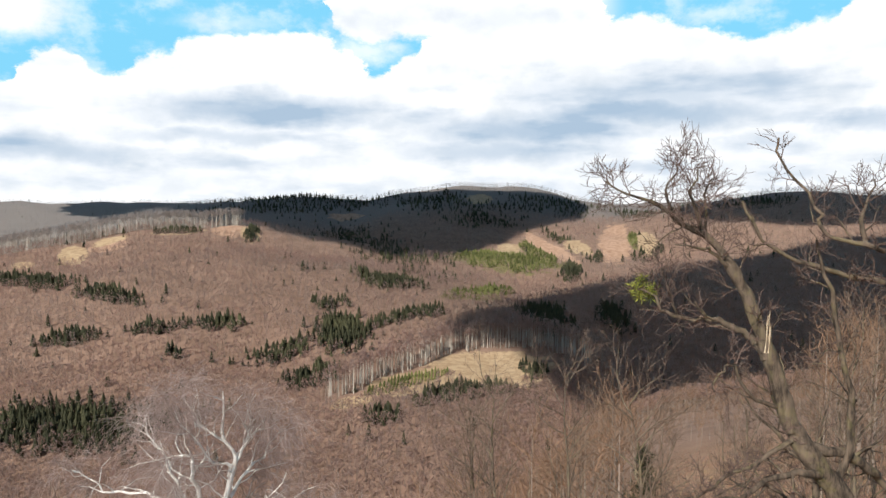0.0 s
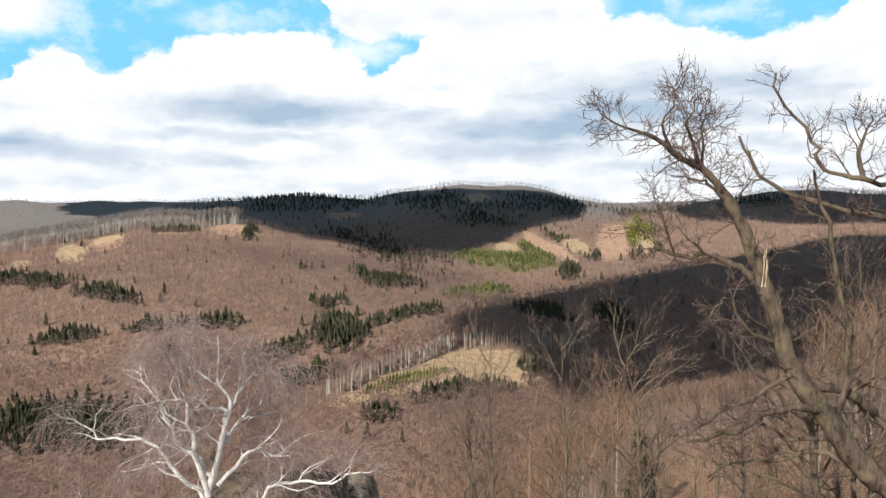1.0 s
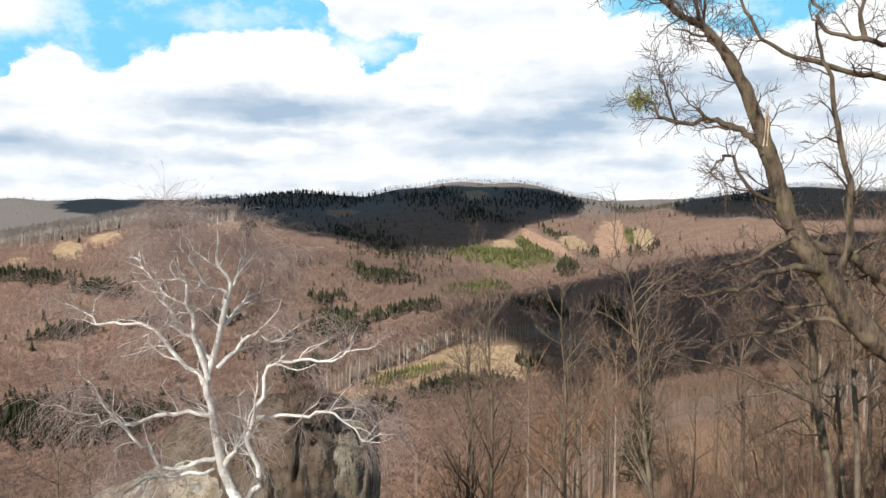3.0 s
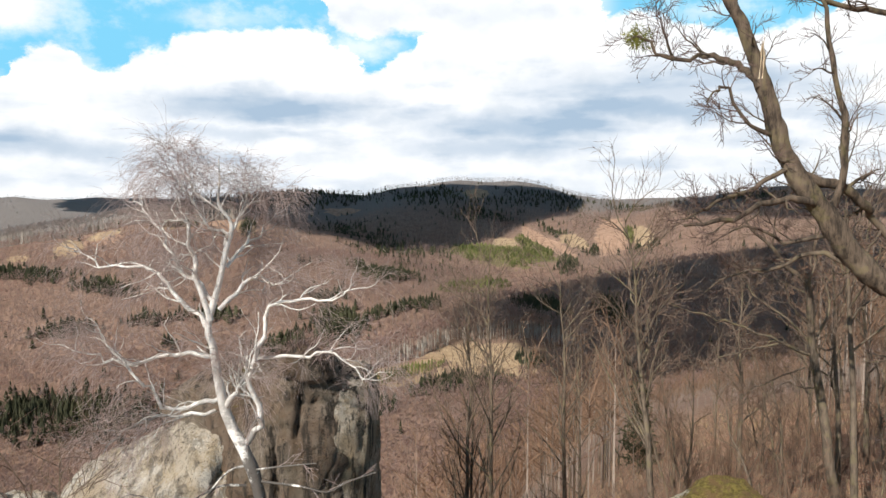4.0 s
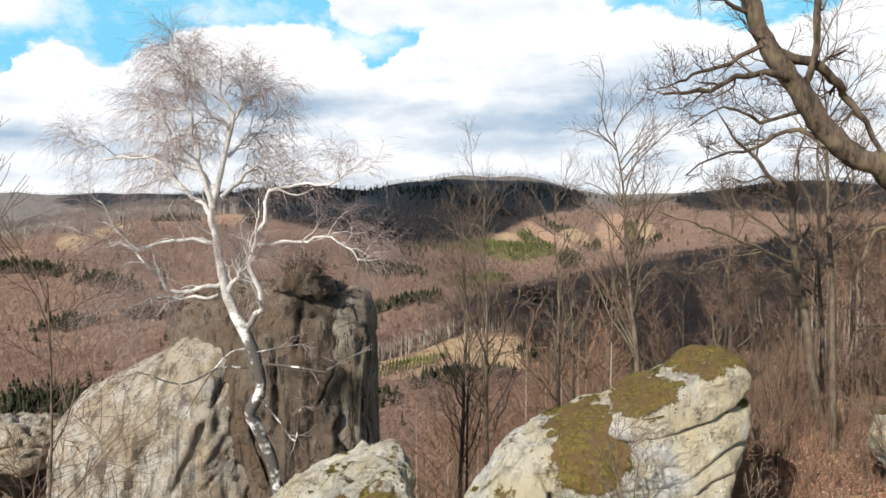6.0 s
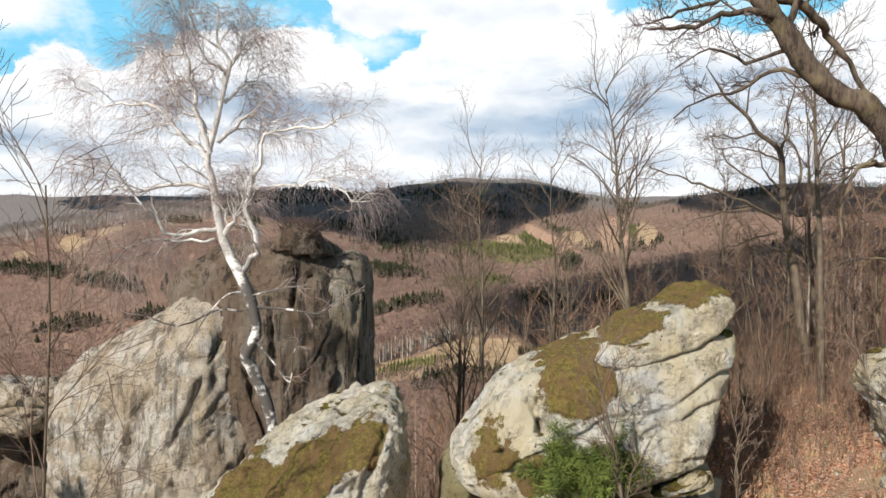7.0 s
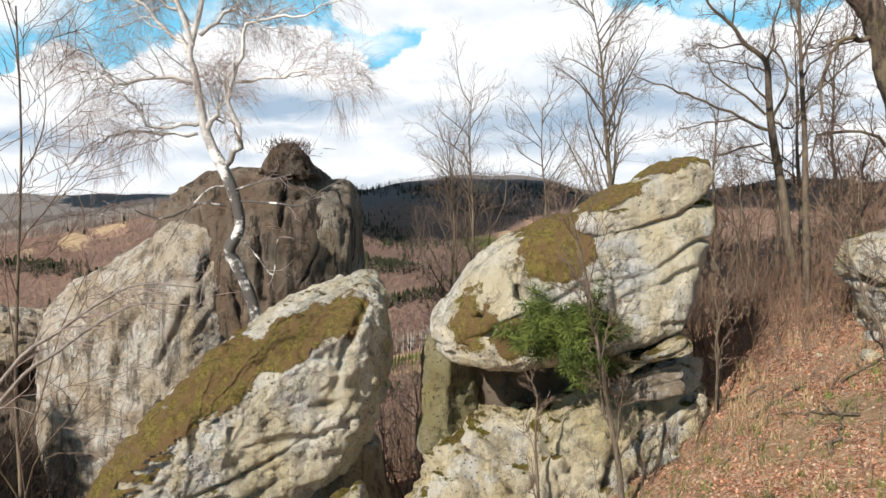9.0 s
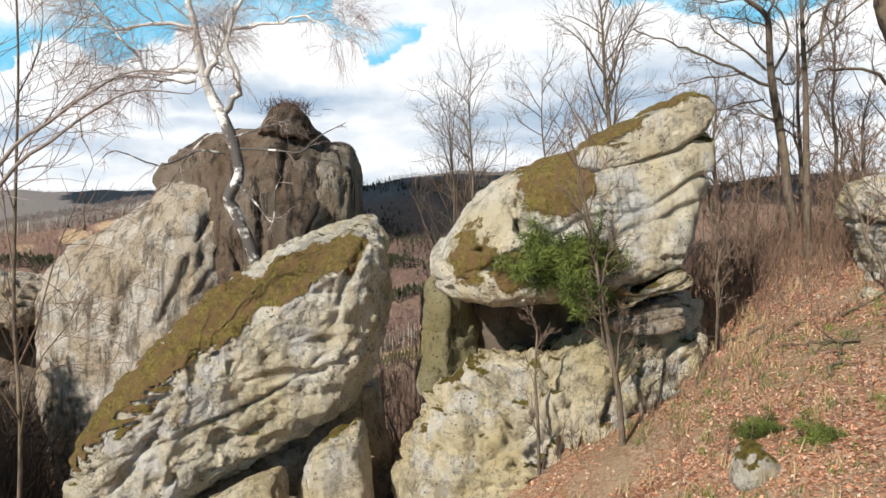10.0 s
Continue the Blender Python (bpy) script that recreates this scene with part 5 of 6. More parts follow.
def stand(tree, x, y, turn=0.0, size=1.0, sink=0.0, z=None):
    base = float(ground_height(np.array([x]), np.array([y]))[0]) if z is None else z
    tree.location, tree.rotation_euler, tree.scale = (x, y, base - sink), (0, 0, turn), (size, size, size)
    return tree


birch()
old_beech()
mistletoe()


def base_of(x, y):
    return float(ground_height(np.array([x]), np.array([y]))[0])


def tree_to(name, label, seed, x, y, top_x, top_z, **kw):
    """A single tree from the ground at x, y to a top at top_x, top_z."""
    z = base_of(x, y)
    t = bare_tree(name, label, seed, top_z - z, lean=(top_x - x, 0), **kw)
    t.location = (x, y, z)
    return t


def oak():
    """A dark bare tree with long level limbs on the slope."""
    tree = tagged(empty("bare_oak_tree"), "dark bare tree with long crooked limbs on the slope", "tree", "bare trees on the ridge")
    rng = np.random.default_rng(22)
    wood, fine = Tubes(), Tubes()
    y = 20.5
    low = base_of(12.6, y)
    trunk = smooth_path([(12.75, y, low - 0.5)] + [(12.17, y + 0.0, 5.29), (12.05, y + 0.0, 6.24), (11.76, y + 0.0, 7.74), (11.60, y + 0.0, 8.49), (11.48, y + 0.0, 9.24), (11.41, y + 0.0, 9.98), (11.34, y + 0.0, 10.81), (11.09, y + -0.0, 11.18), (10.57, y + 0.0, 11.54), (10.19, y + 0.0, 12.09), (9.52, y + 0.0, 12.64), (9.23, y + 0.0, 13.09), (8.85, y + 0.0, 13.64)], 3)
    wood.add(trunk, np.interp(np.linspace(0, 1, len(trunk)), [0, 0.3, 0.6, 1], [0.16, 0.125, 0.085, 0.015]), 9)
    sets = [(8, 0.95, 0.85, 0.26, 0.06, 0.42), (6, 0.55, 0.75, 0.24, 0.04, 0.5), (4, 0.34, 0.7, 0.2, 0.03, 0.55)]
    for line, r in (
        ([(11.45, y + 0.0, 8.82), (10.50, y + -0.1, 9.14), (9.32, y + -0.2, 9.68), (8.35, y + -0.4, 9.94), (7.57, y + -0.5, 10.20), (6.80, y + -0.6, 10.41)], 0.055),
        ([(11.43, y + 0.0, 9.24), (10.80, y + 0.2, 9.82), (10.02, y + 0.4, 10.41), (9.61, y + 0.6, 11.00), (9.38, y + 0.8, 11.51)], 0.045),
        ([(11.32, y + 0.0, 8.40), (10.45, y + -0.3, 8.16), (9.41, y + -0.6, 7.92), (8.89, y + -0.9, 7.59)], 0.035),
        ([(10.64, y + 0.0, 9.15), (9.33, y + -0.3, 8.99), (8.41, y + -0.5, 8.74), (7.96, y + -0.8, 8.55)], 0.030),
        ([(11.62, y + 0.0, 7.74), (11.06, y + -0.2, 7.83), (10.50, y + -0.4, 7.97), (9.96, y + -0.6, 7.73)], 0.030),
        ([(11.39, y + 0.0, 9.79), (10.91, y + -0.2, 10.05), (10.55, y + -0.3, 10.58), (10.36, y + -0.5, 11.18)], 0.040),
        ([(11.57, y + 0.0, 9.24), (12.09, y + 0.1, 10.18), (11.85, y + 0.3, 11.13), (11.62, y + 0.4, 11.63), (11.85, y + 0.6, 12.69)], 0.050),
        ([(11.53, y + 0.0, 9.05), (12.30, y + 0.3, 8.89), (12.73, y + 0.6, 9.29), (13.24, y + 0.9, 10.08)], 0.040),
        ([(11.34, y + 0.0, 10.81), (11.58, y + 0.2, 11.67), (11.81, y + 0.3, 12.81), (12.05, y + 0.5, 13.77)], 0.045),
        ([(10.57, y + 0.0, 11.54), (9.85, y + -0.2, 11.33), (9.12, y + -0.4, 11.47), (8.51, y + -0.6, 11.17)], 0.035),
        ([(10.19, y + 0.0, 12.09), (10.34, y + 0.2, 12.87), (10.69, y + 0.4, 13.56)], 0.035),
        ([(11.30, y + 0.0, 10.62), (10.83, y + 0.3, 10.96), (10.30, y + 0.7, 11.11), (9.76, y + 1.0, 11.11)], 0.035),
    ):
        limb = Tubes()
        p = smooth_path(line, 3) + rng.normal(0, 0.03, (3 * (len(line) - 1) + 1, 3))
        limb.add(p, np.linspace(r, 0.25 * r, len(p)), 6)
        sprout(rng, limb, fine, p, r, sets, 0.2, 0.0, 0.017, 0.005)
        limb.object("limb", BARK_GREY, tree)
    sprout(rng, wood, fine, trunk[14:], 0.07, sets, 0.2, 0.0, 0.017, 0.005)
    wood.object("trunk", BARK_GREY, tree)
    fine.object("crown", TWIG_GREY, tree, "leafless brown twigs")


oak()


tree_to("hornbeam_tree", "slender bare tree with a high forked crown behind the prow rock", 21, 7.2, 21, 5.9, 13.0, girth=0.13, limbs=24, spread=0.68, clear=0.38, lift=0.04)
tree_to("beech_tree", "tall straight bare beech on the slope", 23, 11.8, 18.4, 11.0, 15.0, girth=0.11, limbs=13, spread=0.7, clear=0.5)
tree_to("beech_tree", "slim bare tree rising from the wooded slope", 24, 2.4, 29, 2.1, 10.8, girth=0.13, limbs=20, spread=0.62, clear=0.3)
tree_to("beech_tree", "slim bare tree rising from the wooded slope", 25, 6.2, 32, 5.7, 11.0, girth=0.13, limbs=18, spread=0.75, clear=0.35)
tree_to("beech_tree", "bare multi-stemmed tree on the wooded slope", 26, 1.2, 30, 0.7, 9.5, girth=0.13, limbs=14, spread=0.5, clear=0.3, stems=2)
tree_to("beech_tree", "bare tree with mossy stem on the slope", 27, 15.6, 19.5, 15.2, 13.0, girth=0.11, limbs=14, spread=0.8, clear=0.3)
tree_to("young_tree", "thin bare sapling beside the tower rock", 28, -6.3, 9.0, -5.7, 9.6, girth=0.05, limbs=9, spread=0.5, clear=0.35)
tree_to("young_tree", "slender bare sapling in front of the prow rock", 29, 4.45, 10.9, 3.35, 6.45, girth=0.062, limbs=13, spread=0.5, clear=0.12, dense=0.9, bend=0.15)
tree_to("young_tree", "thin bare sapling in front of the prow rock", 31, 2.9, 11.6, 2.6, 3.2, girth=0.04, limbs=7, spread=0.5, clear=0.15, dense=0.8)
tree_to("young_tree", "thin bare sapling beside the path", 32, 7.0, 13.2, 7.3, 5.6, girth=0.035, limbs=8, spread=0.4, clear=0.2, dense=0.8, stems=2)
tree_to("young_tree", "thin bare sapling on the rocky slope", 33, 10.6, 12.6, 10.0, 7.6, girth=0.05, limbs=9, spread=0.5, clear=0.2, stems=2)
tree_to("beech_tree", "bare tree with mossy stem on the slope", 34, 14.0, 23.0, 13.4, 12.5, girth=0.10, limbs=14, spread=0.8, clear=0.3)
tree_to("beech_tree", "slim bare tree rising from the wooded slope", 35, 17.5, 27.0, 17.0, 13.5, girth=0.11, limbs=14, spread=0.7, clear=0.35)
tree_to("beech_tree", "slim bare tree rising from the wooded slope", 36, 13.2, 29.0, 13.0, 10.5, girth=0.13, limbs=13, spread=0.6, clear=0.3)


for k, (x, y, top, stems) in enumerate(((10.3, 19.0, 7.6, 2), (13.6, 18.6, 8.2, 1), (12.9, 24.5, 8.4, 2), (16.2, 23.5, 8.8, 2), (9.6, 25.5, 5.6, 2), (11.0, 30.5, 6.0, 2), (15.2, 31.0, 7.2, 2), (20.5, 30.0, 9.0, 1))):
    tree_to("young_beech_tree", "bushy young beech with russet leafless twigs on the slope", 140 + k, x, y, x - 0.3, top, girth=0.065, limbs=13, spread=0.65, clear=0.18, stems=stems, dense=0.9, twig_mat=TWIG_RED)


def arching_sapling():
    """A thin young tree whose bent top arches across the clearing."""
    tree = tagged(empty("young_tree"), "thin bare sapling with a long arching top", "tree", "bare trees on the ridge")
    rng = np.random.default_rng(52)
    wood, fine = Tubes(), Tubes()
    z = base_of(-3.7, 2.2)
    for k, lift in enumerate((0.0, -0.12)):
        p = smooth_path([(-3.7 - 0.2 * k, 2.2, z - 0.2), (-3.3 - 0.15 * k, 2.25, 1.6), (-2.7 - 0.05 * k, 2.3, 4.2 + lift), (-1.83, 2.3, 5.5 + lift), (-1.47, 2.3, 5.8 + lift), (-1.19, 2.3, 5.99 + lift), (-0.94, 2.3, 6.1 + lift), (-0.6, 2.3, 6.08 + lift)], 4)
        wood.add(p, np.linspace(0.022, 0.003, len(p)), 6)
        sprout(rng, wood, fine, p, 0.014, [(9, 0.5, 0.6, 0.2, 0.02, 0.4), (3, 0.25, 0.6, 0.2, 0.0, 0.5)], 0.4, 0.0, 0.017, 0.003)
    wood.object("trunk", BARK_PALE, tree)
    fine.object("crown", TWIG_BIRCH, tree)


arching_sapling()


# ---- woods on the slope below ----
def slope_woods():
    rng = np.random.default_rng(77)
    near_kinds, kinds = [], []
    for k in range(9):
        fine_ = k < 4
        t = bare_tree("slope_tree", "bare grey-brown forest tree on the slope below", 60 + k, 17.0, girth=0.15, limbs=13 if fine_ else 12, spread=0.5 + 0.05 * k, clear=0.2 + 0.03 * k, bend=0.6, dense=0.7 if fine_ else 0.5,
                      twig_mat=TWIG_RED if k % 3 == 0 else TWIG_GREY)
        (near_kinds if fine_ else kinds).append(t)
    placed, tries, first = [], 0, set()
    while len(placed) < 105 and tries < 9000:
        tries += 1
        y = 26 + 100 * rng.random() ** 1.5
        x = rng.uniform(-0.62, 0.78) * (y + 8)
        if y < 42 and x < -0.5:
            continue
        if 0.30 * y < x < 0.52 * y and 45 < y < 110:
            continue
        gap = 3.4 if y > 60 else 4.2
        if any((x - a) ** 2 + (y - b) ** 2 < gap * gap for a, b in placed):
            continue
        placed.append((x, y))
        pool = near_kinds if y < 46 else kinds
        tree = pool[int(rng.integers(0, len(pool)))]
        size = rng.uniform(0.45, 1.05) * (0.8 if y < 45 else 1)
        m = Matrix.LocRotScale((x, y, base_of(x, y) - 0.1), Euler((rng.normal(0, 0.03), rng.normal(0, 0.03), rng.uniform(0, 6.28))), None)
        if tree.name not in first:
            first.add(tree.name)
            tree.matrix_basis = m @ Matrix.Diagonal((size, size, size, 1))
        else:
            t = copy_thing(tree, m)
            t.scale = (size, size, size)


slope_woods()


def sliver_template(rng, height, crown, count, width, low=0.38, stout=1.0):
    """A far leafless tree: trunk triangles and crown slivers."""
    trunk, tw = [], stout * (0.011 * height + 0.05)
    tall = height * (0.9 if width < 0.6 else 0.6)
    for k in range(3):
        a, b = k * 2.094, (k + 1) * 2.094
        p, q = np.array([tw * math.cos(a), tw * math.sin(a), -2.0]), np.array([tw * math.cos(b), tw * math.sin(b), -2.0])
        trunk += [p, q, np.array([0, 0, tall])]
    tri = []
    for k in range(count):
        # tips on a domed crown, roots along the upper trunk
        a, e = rng.uniform(0, 6.283), rng.uniform(-0.4, 1.0)
        out = crown * math.sqrt(max(0.0, 1 - e * e)) * rng.uniform(0.6, 1.0)
        tip = np.array([math.cos(a) * out, math.sin(a) * out, height * ((1 + low) / 2 + (1 - low) / 2 * e)])
        root = np.array([0.0, 0.0, max(height * low, tip[2] - height * rng.uniform(0.1, 0.3))])
        root = root + (0.45 + 0.25 * rng.random()) * (tip - root)
        side = np.cross(tip - root, rng.normal(0, 1, 3))
        side *= 1.5 * width * rng.uniform(0.5, 1.2) / (np.linalg.norm(side) + 1e-9)
        mid = root * 0.5 + tip * 0.5 + rng.normal(0, 0.3, 3)
        far_tip = tip + rng.normal(0, 0.05 * height, 3)
        tri += [root, mid + side, tip, root + side * 0.3, far_tip, mid - side]
    return np.array(trunk), np.array(tri)


def branched_template(rng, height, crown):
    """A leafless tree some way off: trunk, limbs and twigs as thin three-sided blades."""
    trunk, tri = [], []

    def blade(into, a, b, w):
        side = np.cross(b - a, rng.normal(0, 1, 3))
        side *= w / (np.linalg.norm(side) + 1e-9)
        into.extend([a - side, a + side, b])

    tw = 0.009 * height
    for k in range(3):
        p, q = np.array([tw * math.cos(k * 2.094), tw * math.sin(k * 2.094), -2.0]), np.array([tw * math.cos((k + 1) * 2.094), tw * math.sin((k + 1) * 2.094), -2.0])
        trunk += [p, q, np.array([0, 0, height * 0.95])]
    for k in range(14):
        z0 = height * rng.uniform(0.35, 0.85)
        a, e = rng.uniform(0, 6.283), rng.uniform(0.5, 1.1)
        ln = crown * rng.uniform(0.7, 1.25) * (1.25 - 0.6 * z0 / height)
        root = np.array([0.0, 0.0, z0])
        tip = root + ln * np.array([math.cos(a) * math.cos(e), math.sin(a) * math.cos(e), math.sin(e)])
        blade(tri, root, tip, 0.07)
        for _ in range(6):
            s = rng.uniform(0.25, 1.0)
            c = root + s * (tip - root)
            d = (tip - root) / ln + rng.normal(0, 0.55, 3) + np.array([0, 0, 0.3])
            blade(tri, c, c + d / np.linalg.norm(d) * ln * rng.uniform(0.25, 0.55), 0.035)
    return np.array(trunk), np.array(tri)


def spruce_template(rng, height, width, tiers, sides=6):
    tri = []
    for k in range(tiers):
        z0, z1 = height * (0.10 + 0.80 * k / tiers), height * min(1.0, 0.10 + 0.80 * (k + 1.75) / tiers)
        r = width * (1 - 0.88 * k / tiers)
        turn = rng.uniform(0, 6)
        for i in range(sides):
            a, b = turn + i * 6.283 / sides, turn + (i + 1) * 6.283 / sides
            ra, rb = r * rng.uniform(0.7, 1.15), r * rng.uniform(0.55, 0.9)
            tri += [[ra * math.cos(a), ra * math.sin(a), z0 - 0.05 * height * rng.random()], [rb * math.cos(b), rb * math.sin(b), z0 + 0.03 * height], [0, 0, z1]]
    return np.array(tri)


def spread_copies(templates, x, y, z, size, rng):
    """Copies of loose-triangle templates, turned and sized, in one array."""
    out = []
    pick, turn = rng.integers(0, len(templates), len(x)), rng.uniform(0, 6.283, len(x))
    for k, t in enumerate(templates):
        i = np.nonzero(pick == k)[0]
        c, s = np.cos(turn[i])[:, None], np.sin(turn[i])[:, None]
        vx, vy, vz = t[:, 0][None], t[:, 1][None], t[:, 2][None]
        sc = size[i][:, None]
        out.append(np.stack([x[i][:, None] + sc * (c * vx - s * vy), y[i][:, None] + sc * (s * vx + c * vy), z[i][:, None] + sc * vz], -1).reshape(-1, 3))
    return np.vstack(out)


# patches of spruce among the beech: x, y, half length, half width, turn
SPRUCE_PATCHES = ([(-124, 832, 31, 55, 12), (-181, 768, 37, 21, 50), (-140, 708, 35, 20, 51), (-330, 590, 95, 42, 0), (-448, 915, 72, 17, -33), (-609, 1016, 88, 22, -30), (-431, 779, 36, 18, -12), (-273, 816, 32, 16, 13), (-336, 792, 25, 14, 2), (-290, 736, 11, 9, 15), (-224, 1594, 334, 97, -65), (-82, 1065, 43, 43, 36), (-161, 932, 22, 19, 23)]
    + [(-46, 898, 67, 14, 41), (332, 1425, 56, 32, 80), (418, 1415, 61, 35, 46), (240, 1280, 72, 20, 78), (-494, 1290, 50, 20, -15), (-360, 1290, 55, 12, -75), (285, 1610, 152, 12, -84), (-51, 588, 21, 15, -14), (8, 642, 42, 18, 45), (40, 664, 46, 9, 25), (96, 735, 20, 22, 0), (140, 940, 30, 70, -2), (230, 930, 20, 60, -5)]
    + [(-406, 2222, 265, 110, -14), (-5, 2044, 172, 92, -60), (116, 1845, 79, 59, 12), (330, 2060, 130, 90, -10), (848, 1859, 71, 94, -14), (616, 2058, 100, 110, -31), (-520, 2120, 200, 60, -10), (180, 1960, 90, 40, 10)])


def patch_depth(x, y, patches):
    best = np.full(np.shape(x), 9.0)
    for cx, cy, a, b, turn in patches:
        c, s = math.cos(radians(turn)), math.sin(radians(turn))
        best = np.minimum(best, np.hypot(((x - cx) * c + (y - cy) * s) / a, ((y - cy) * c - (x - cx) * s) / b))
    return best


def edge_line(x):
    """Where the old stand above the hay clearing begins."""
    return np.interp(x, (-112, -49, -15, 51, 118, 165), (630, 712, 752, 812, 808, 752))


def far_woods():
    rng = np.random.default_rng(99)
    xs, ys = [], []
    for near, far_, gap in ((50, 110, 4.6), (110, 400, 6.4), (400, 700, 6.2), (700, 1200, 7.2), (1200, 1900, 9.5), (1900, 2700, 13.5), (2700, 4300, 30)):
        gx, gy = np.meshgrid(np.arange(-0.8 * far_, 0.8 * far_, gap), np.arange(near, far_, gap))
        gx, gy = gx.ravel() + rng.uniform(-0.48, 0.48, gx.size) * gap, gy.ravel() + rng.uniform(-0.48, 0.48, gy.size) * gap
        keep = np.abs(gx) < 0.74 * gy + 20
        xs.append(gx[keep])
        ys.append(gy[keep])
    x, y = np.concatenate(xs), np.concatenate(ys)
    z = ground_height(x, y)
    # leave out what the hills always hide, seen from the highest point of the flight
    keep = np.ones(len(x), bool)
    for s in np.linspace(0.15, 0.97, 36):
        line = 19 + (z + 20 - 19) * s
        keep &= ground_height(x * s, y * s) < line + 2
    x, y, z = x[keep], y[keep], z[keep]
    p = np.stack([x, y, 0 * x], -1)
    open_slope = (y < 112) & ((x > 0.30 * y) & (x < 0.55 * y) | (x < -0.05 * y))
    x, y, z, p = x[~open_slope], y[~open_slope], z[~open_slope], p[~open_slope]
    wobble = 0.3 * fbm(p / 45, 3, 7) + 0.28 * rng.normal(0, 1, len(x))
    open_, kind = clearing_depth(x, y)
    inside = open_ + 0.22 * fbm(p / 30, 3, 8) < 1.0
    spruce = (patch_depth(x, y, SPRUCE_PATCHES) + wobble < 1.0) | ((rng.random(len(x)) < 0.010) & (y > 520))
    young = inside & (kind == 3) & (rng.random(len(x)) < 0.8)
    beech, spruce = ~inside & ~spruce, (~inside | (kind == 1) & (y > 1250) & (y < 1330)) & spruce
    band = y - edge_line(x)
    beech &= ~((x > -112) & (x < 165) & (band > -4) & (band < 34))
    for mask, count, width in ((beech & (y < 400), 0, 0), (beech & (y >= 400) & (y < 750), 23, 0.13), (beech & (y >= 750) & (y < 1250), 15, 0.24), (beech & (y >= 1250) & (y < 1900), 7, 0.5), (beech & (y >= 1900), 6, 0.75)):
        low = 0.15 if y[mask].min() > 1200 else 0.38
        if count:
            made = [sliver_template(rng, rng.uniform(13, 18), rng.uniform(3.0, 4.4), count, width, low) for _ in range(10)]
        else:
            made = [branched_template(rng, rng.uniform(13, 19), rng.uniform(3.4, 4.8)) for _ in range(8)]
        low_growth = (y[mask] < 340) & (x[mask] > 0.28 * y[mask]) & (x[mask] < 0.56 * y[mask])
        size = rng.uniform(0.75, 1.12, mask.sum()) * np.where(low_growth, 0.45, 1.0)
        seed = int(rng.integers(1 << 30))
        # crowns past 1900 m take the colour with haze in it
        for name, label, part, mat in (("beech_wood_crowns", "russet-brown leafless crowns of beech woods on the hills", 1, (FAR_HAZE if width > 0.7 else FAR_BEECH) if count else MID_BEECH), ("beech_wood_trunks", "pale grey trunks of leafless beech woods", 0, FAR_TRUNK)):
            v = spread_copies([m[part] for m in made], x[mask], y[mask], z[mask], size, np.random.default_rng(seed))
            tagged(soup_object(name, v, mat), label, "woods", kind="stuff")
    # old stands of tall pale stems: along a crest, and above the hay clearing
    sx = rng.uniform(-905, -403, 900)
    sy = np.interp(sx, (-905, -760, -690, -640, -600, -540, -403), (1330, 1225, 1235, 1290, 1330, 1362, 1376)) + rng.uniform(-6, 60, 900) * np.interp(sx, (-905, -600, -403), (1.6, 1.0, 0.5))
    ex = rng.uniform(-112, 165, 420)
    ey = edge_line(ex) + 42 * rng.random(420) ** 1.3
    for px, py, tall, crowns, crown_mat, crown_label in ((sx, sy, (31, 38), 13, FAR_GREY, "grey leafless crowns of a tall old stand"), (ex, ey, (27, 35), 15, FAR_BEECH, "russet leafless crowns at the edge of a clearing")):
        clear = clearing_depth(px, py)[0] > 0.97
        px, py = px[clear], py[clear]
        made = [sliver_template(rng, rng.uniform(*tall), 3.4, crowns, 0.28, 0.62, 1.5) for _ in range(8)]
        seed = int(rng.integers(1 << 30))
        for name, label, part, mat in (("tall_stand_crowns", crown_label, 1, crown_mat), ("tall_stand_trunks", "tall pale trunks of an old beech stand", 0, FAR_PALE)):
            v = spread_copies([m[part] for m in made], px, py, ground_height(px, py), rng.uniform(0.8, 1.1, len(px)) if part else np.ones(len(px)), np.random.default_rng(seed))
            tagged(soup_object(name, v, mat), label, "woods", kind="stuff")
    # the stands themselves close up
    more = [(cx, cy, a, b, turn, u, v) for cx, cy, a, b, turn in SPRUCE_PATCHES if cy < 1400 for u, v in rng.uniform(-1, 1, (int(a * b / 9), 2)) if u * u + v * v < 1]
    more = np.array(more)
    ca, sa = np.cos(np.radians(more[:, 4])), np.sin(np.radians(more[:, 4]))
    mu, mv = more[:, 5] * more[:, 2] * 0.92, more[:, 6] * more[:, 3] * 0.92
    mx, my = more[:, 0] + mu * ca - mv * sa, more[:, 1] + mu * sa + mv * ca
    keep = 0.5 * fbm(np.stack([mx, my, 0 * mx], -1) / 16, 3, 17) + np.hypot(more[:, 5], more[:, 6]) < 0.95
    x, y, z = np.r_[x, mx[keep]], np.r_[y, my[keep]], np.r_[z, ground_height(mx[keep], my[keep])]
    spruce, young = np.r_[spruce, np.ones(keep.sum(), bool)], np.r_[young, np.zeros(keep.sum(), bool)]
    made = [spruce_template(rng, rng.uniform(11, 16), rng.uniform(3.6, 5.2), 5, 6) for _ in range(12)]
    v = spread_copies(made, x[spruce], y[spruce], z[spruce], rng.uniform(0.5, 1.1, spruce.sum()), rng)
    tagged(soup_object("spruce_wood", v, FAR_SPRUCE), "dark green spruce stands among leafless beech woods", "woods", kind="stuff")
    # rows of young spruce in the clearings
    gx, gy = np.meshgrid(np.arange(-100, 40, 3.4), np.arange(600, 760, 5.0))
    gx, gy = gx.ravel() + rng.normal(0, 0.35, gx.size), gy.ravel() + rng.normal(0, 0.3, gx.size)
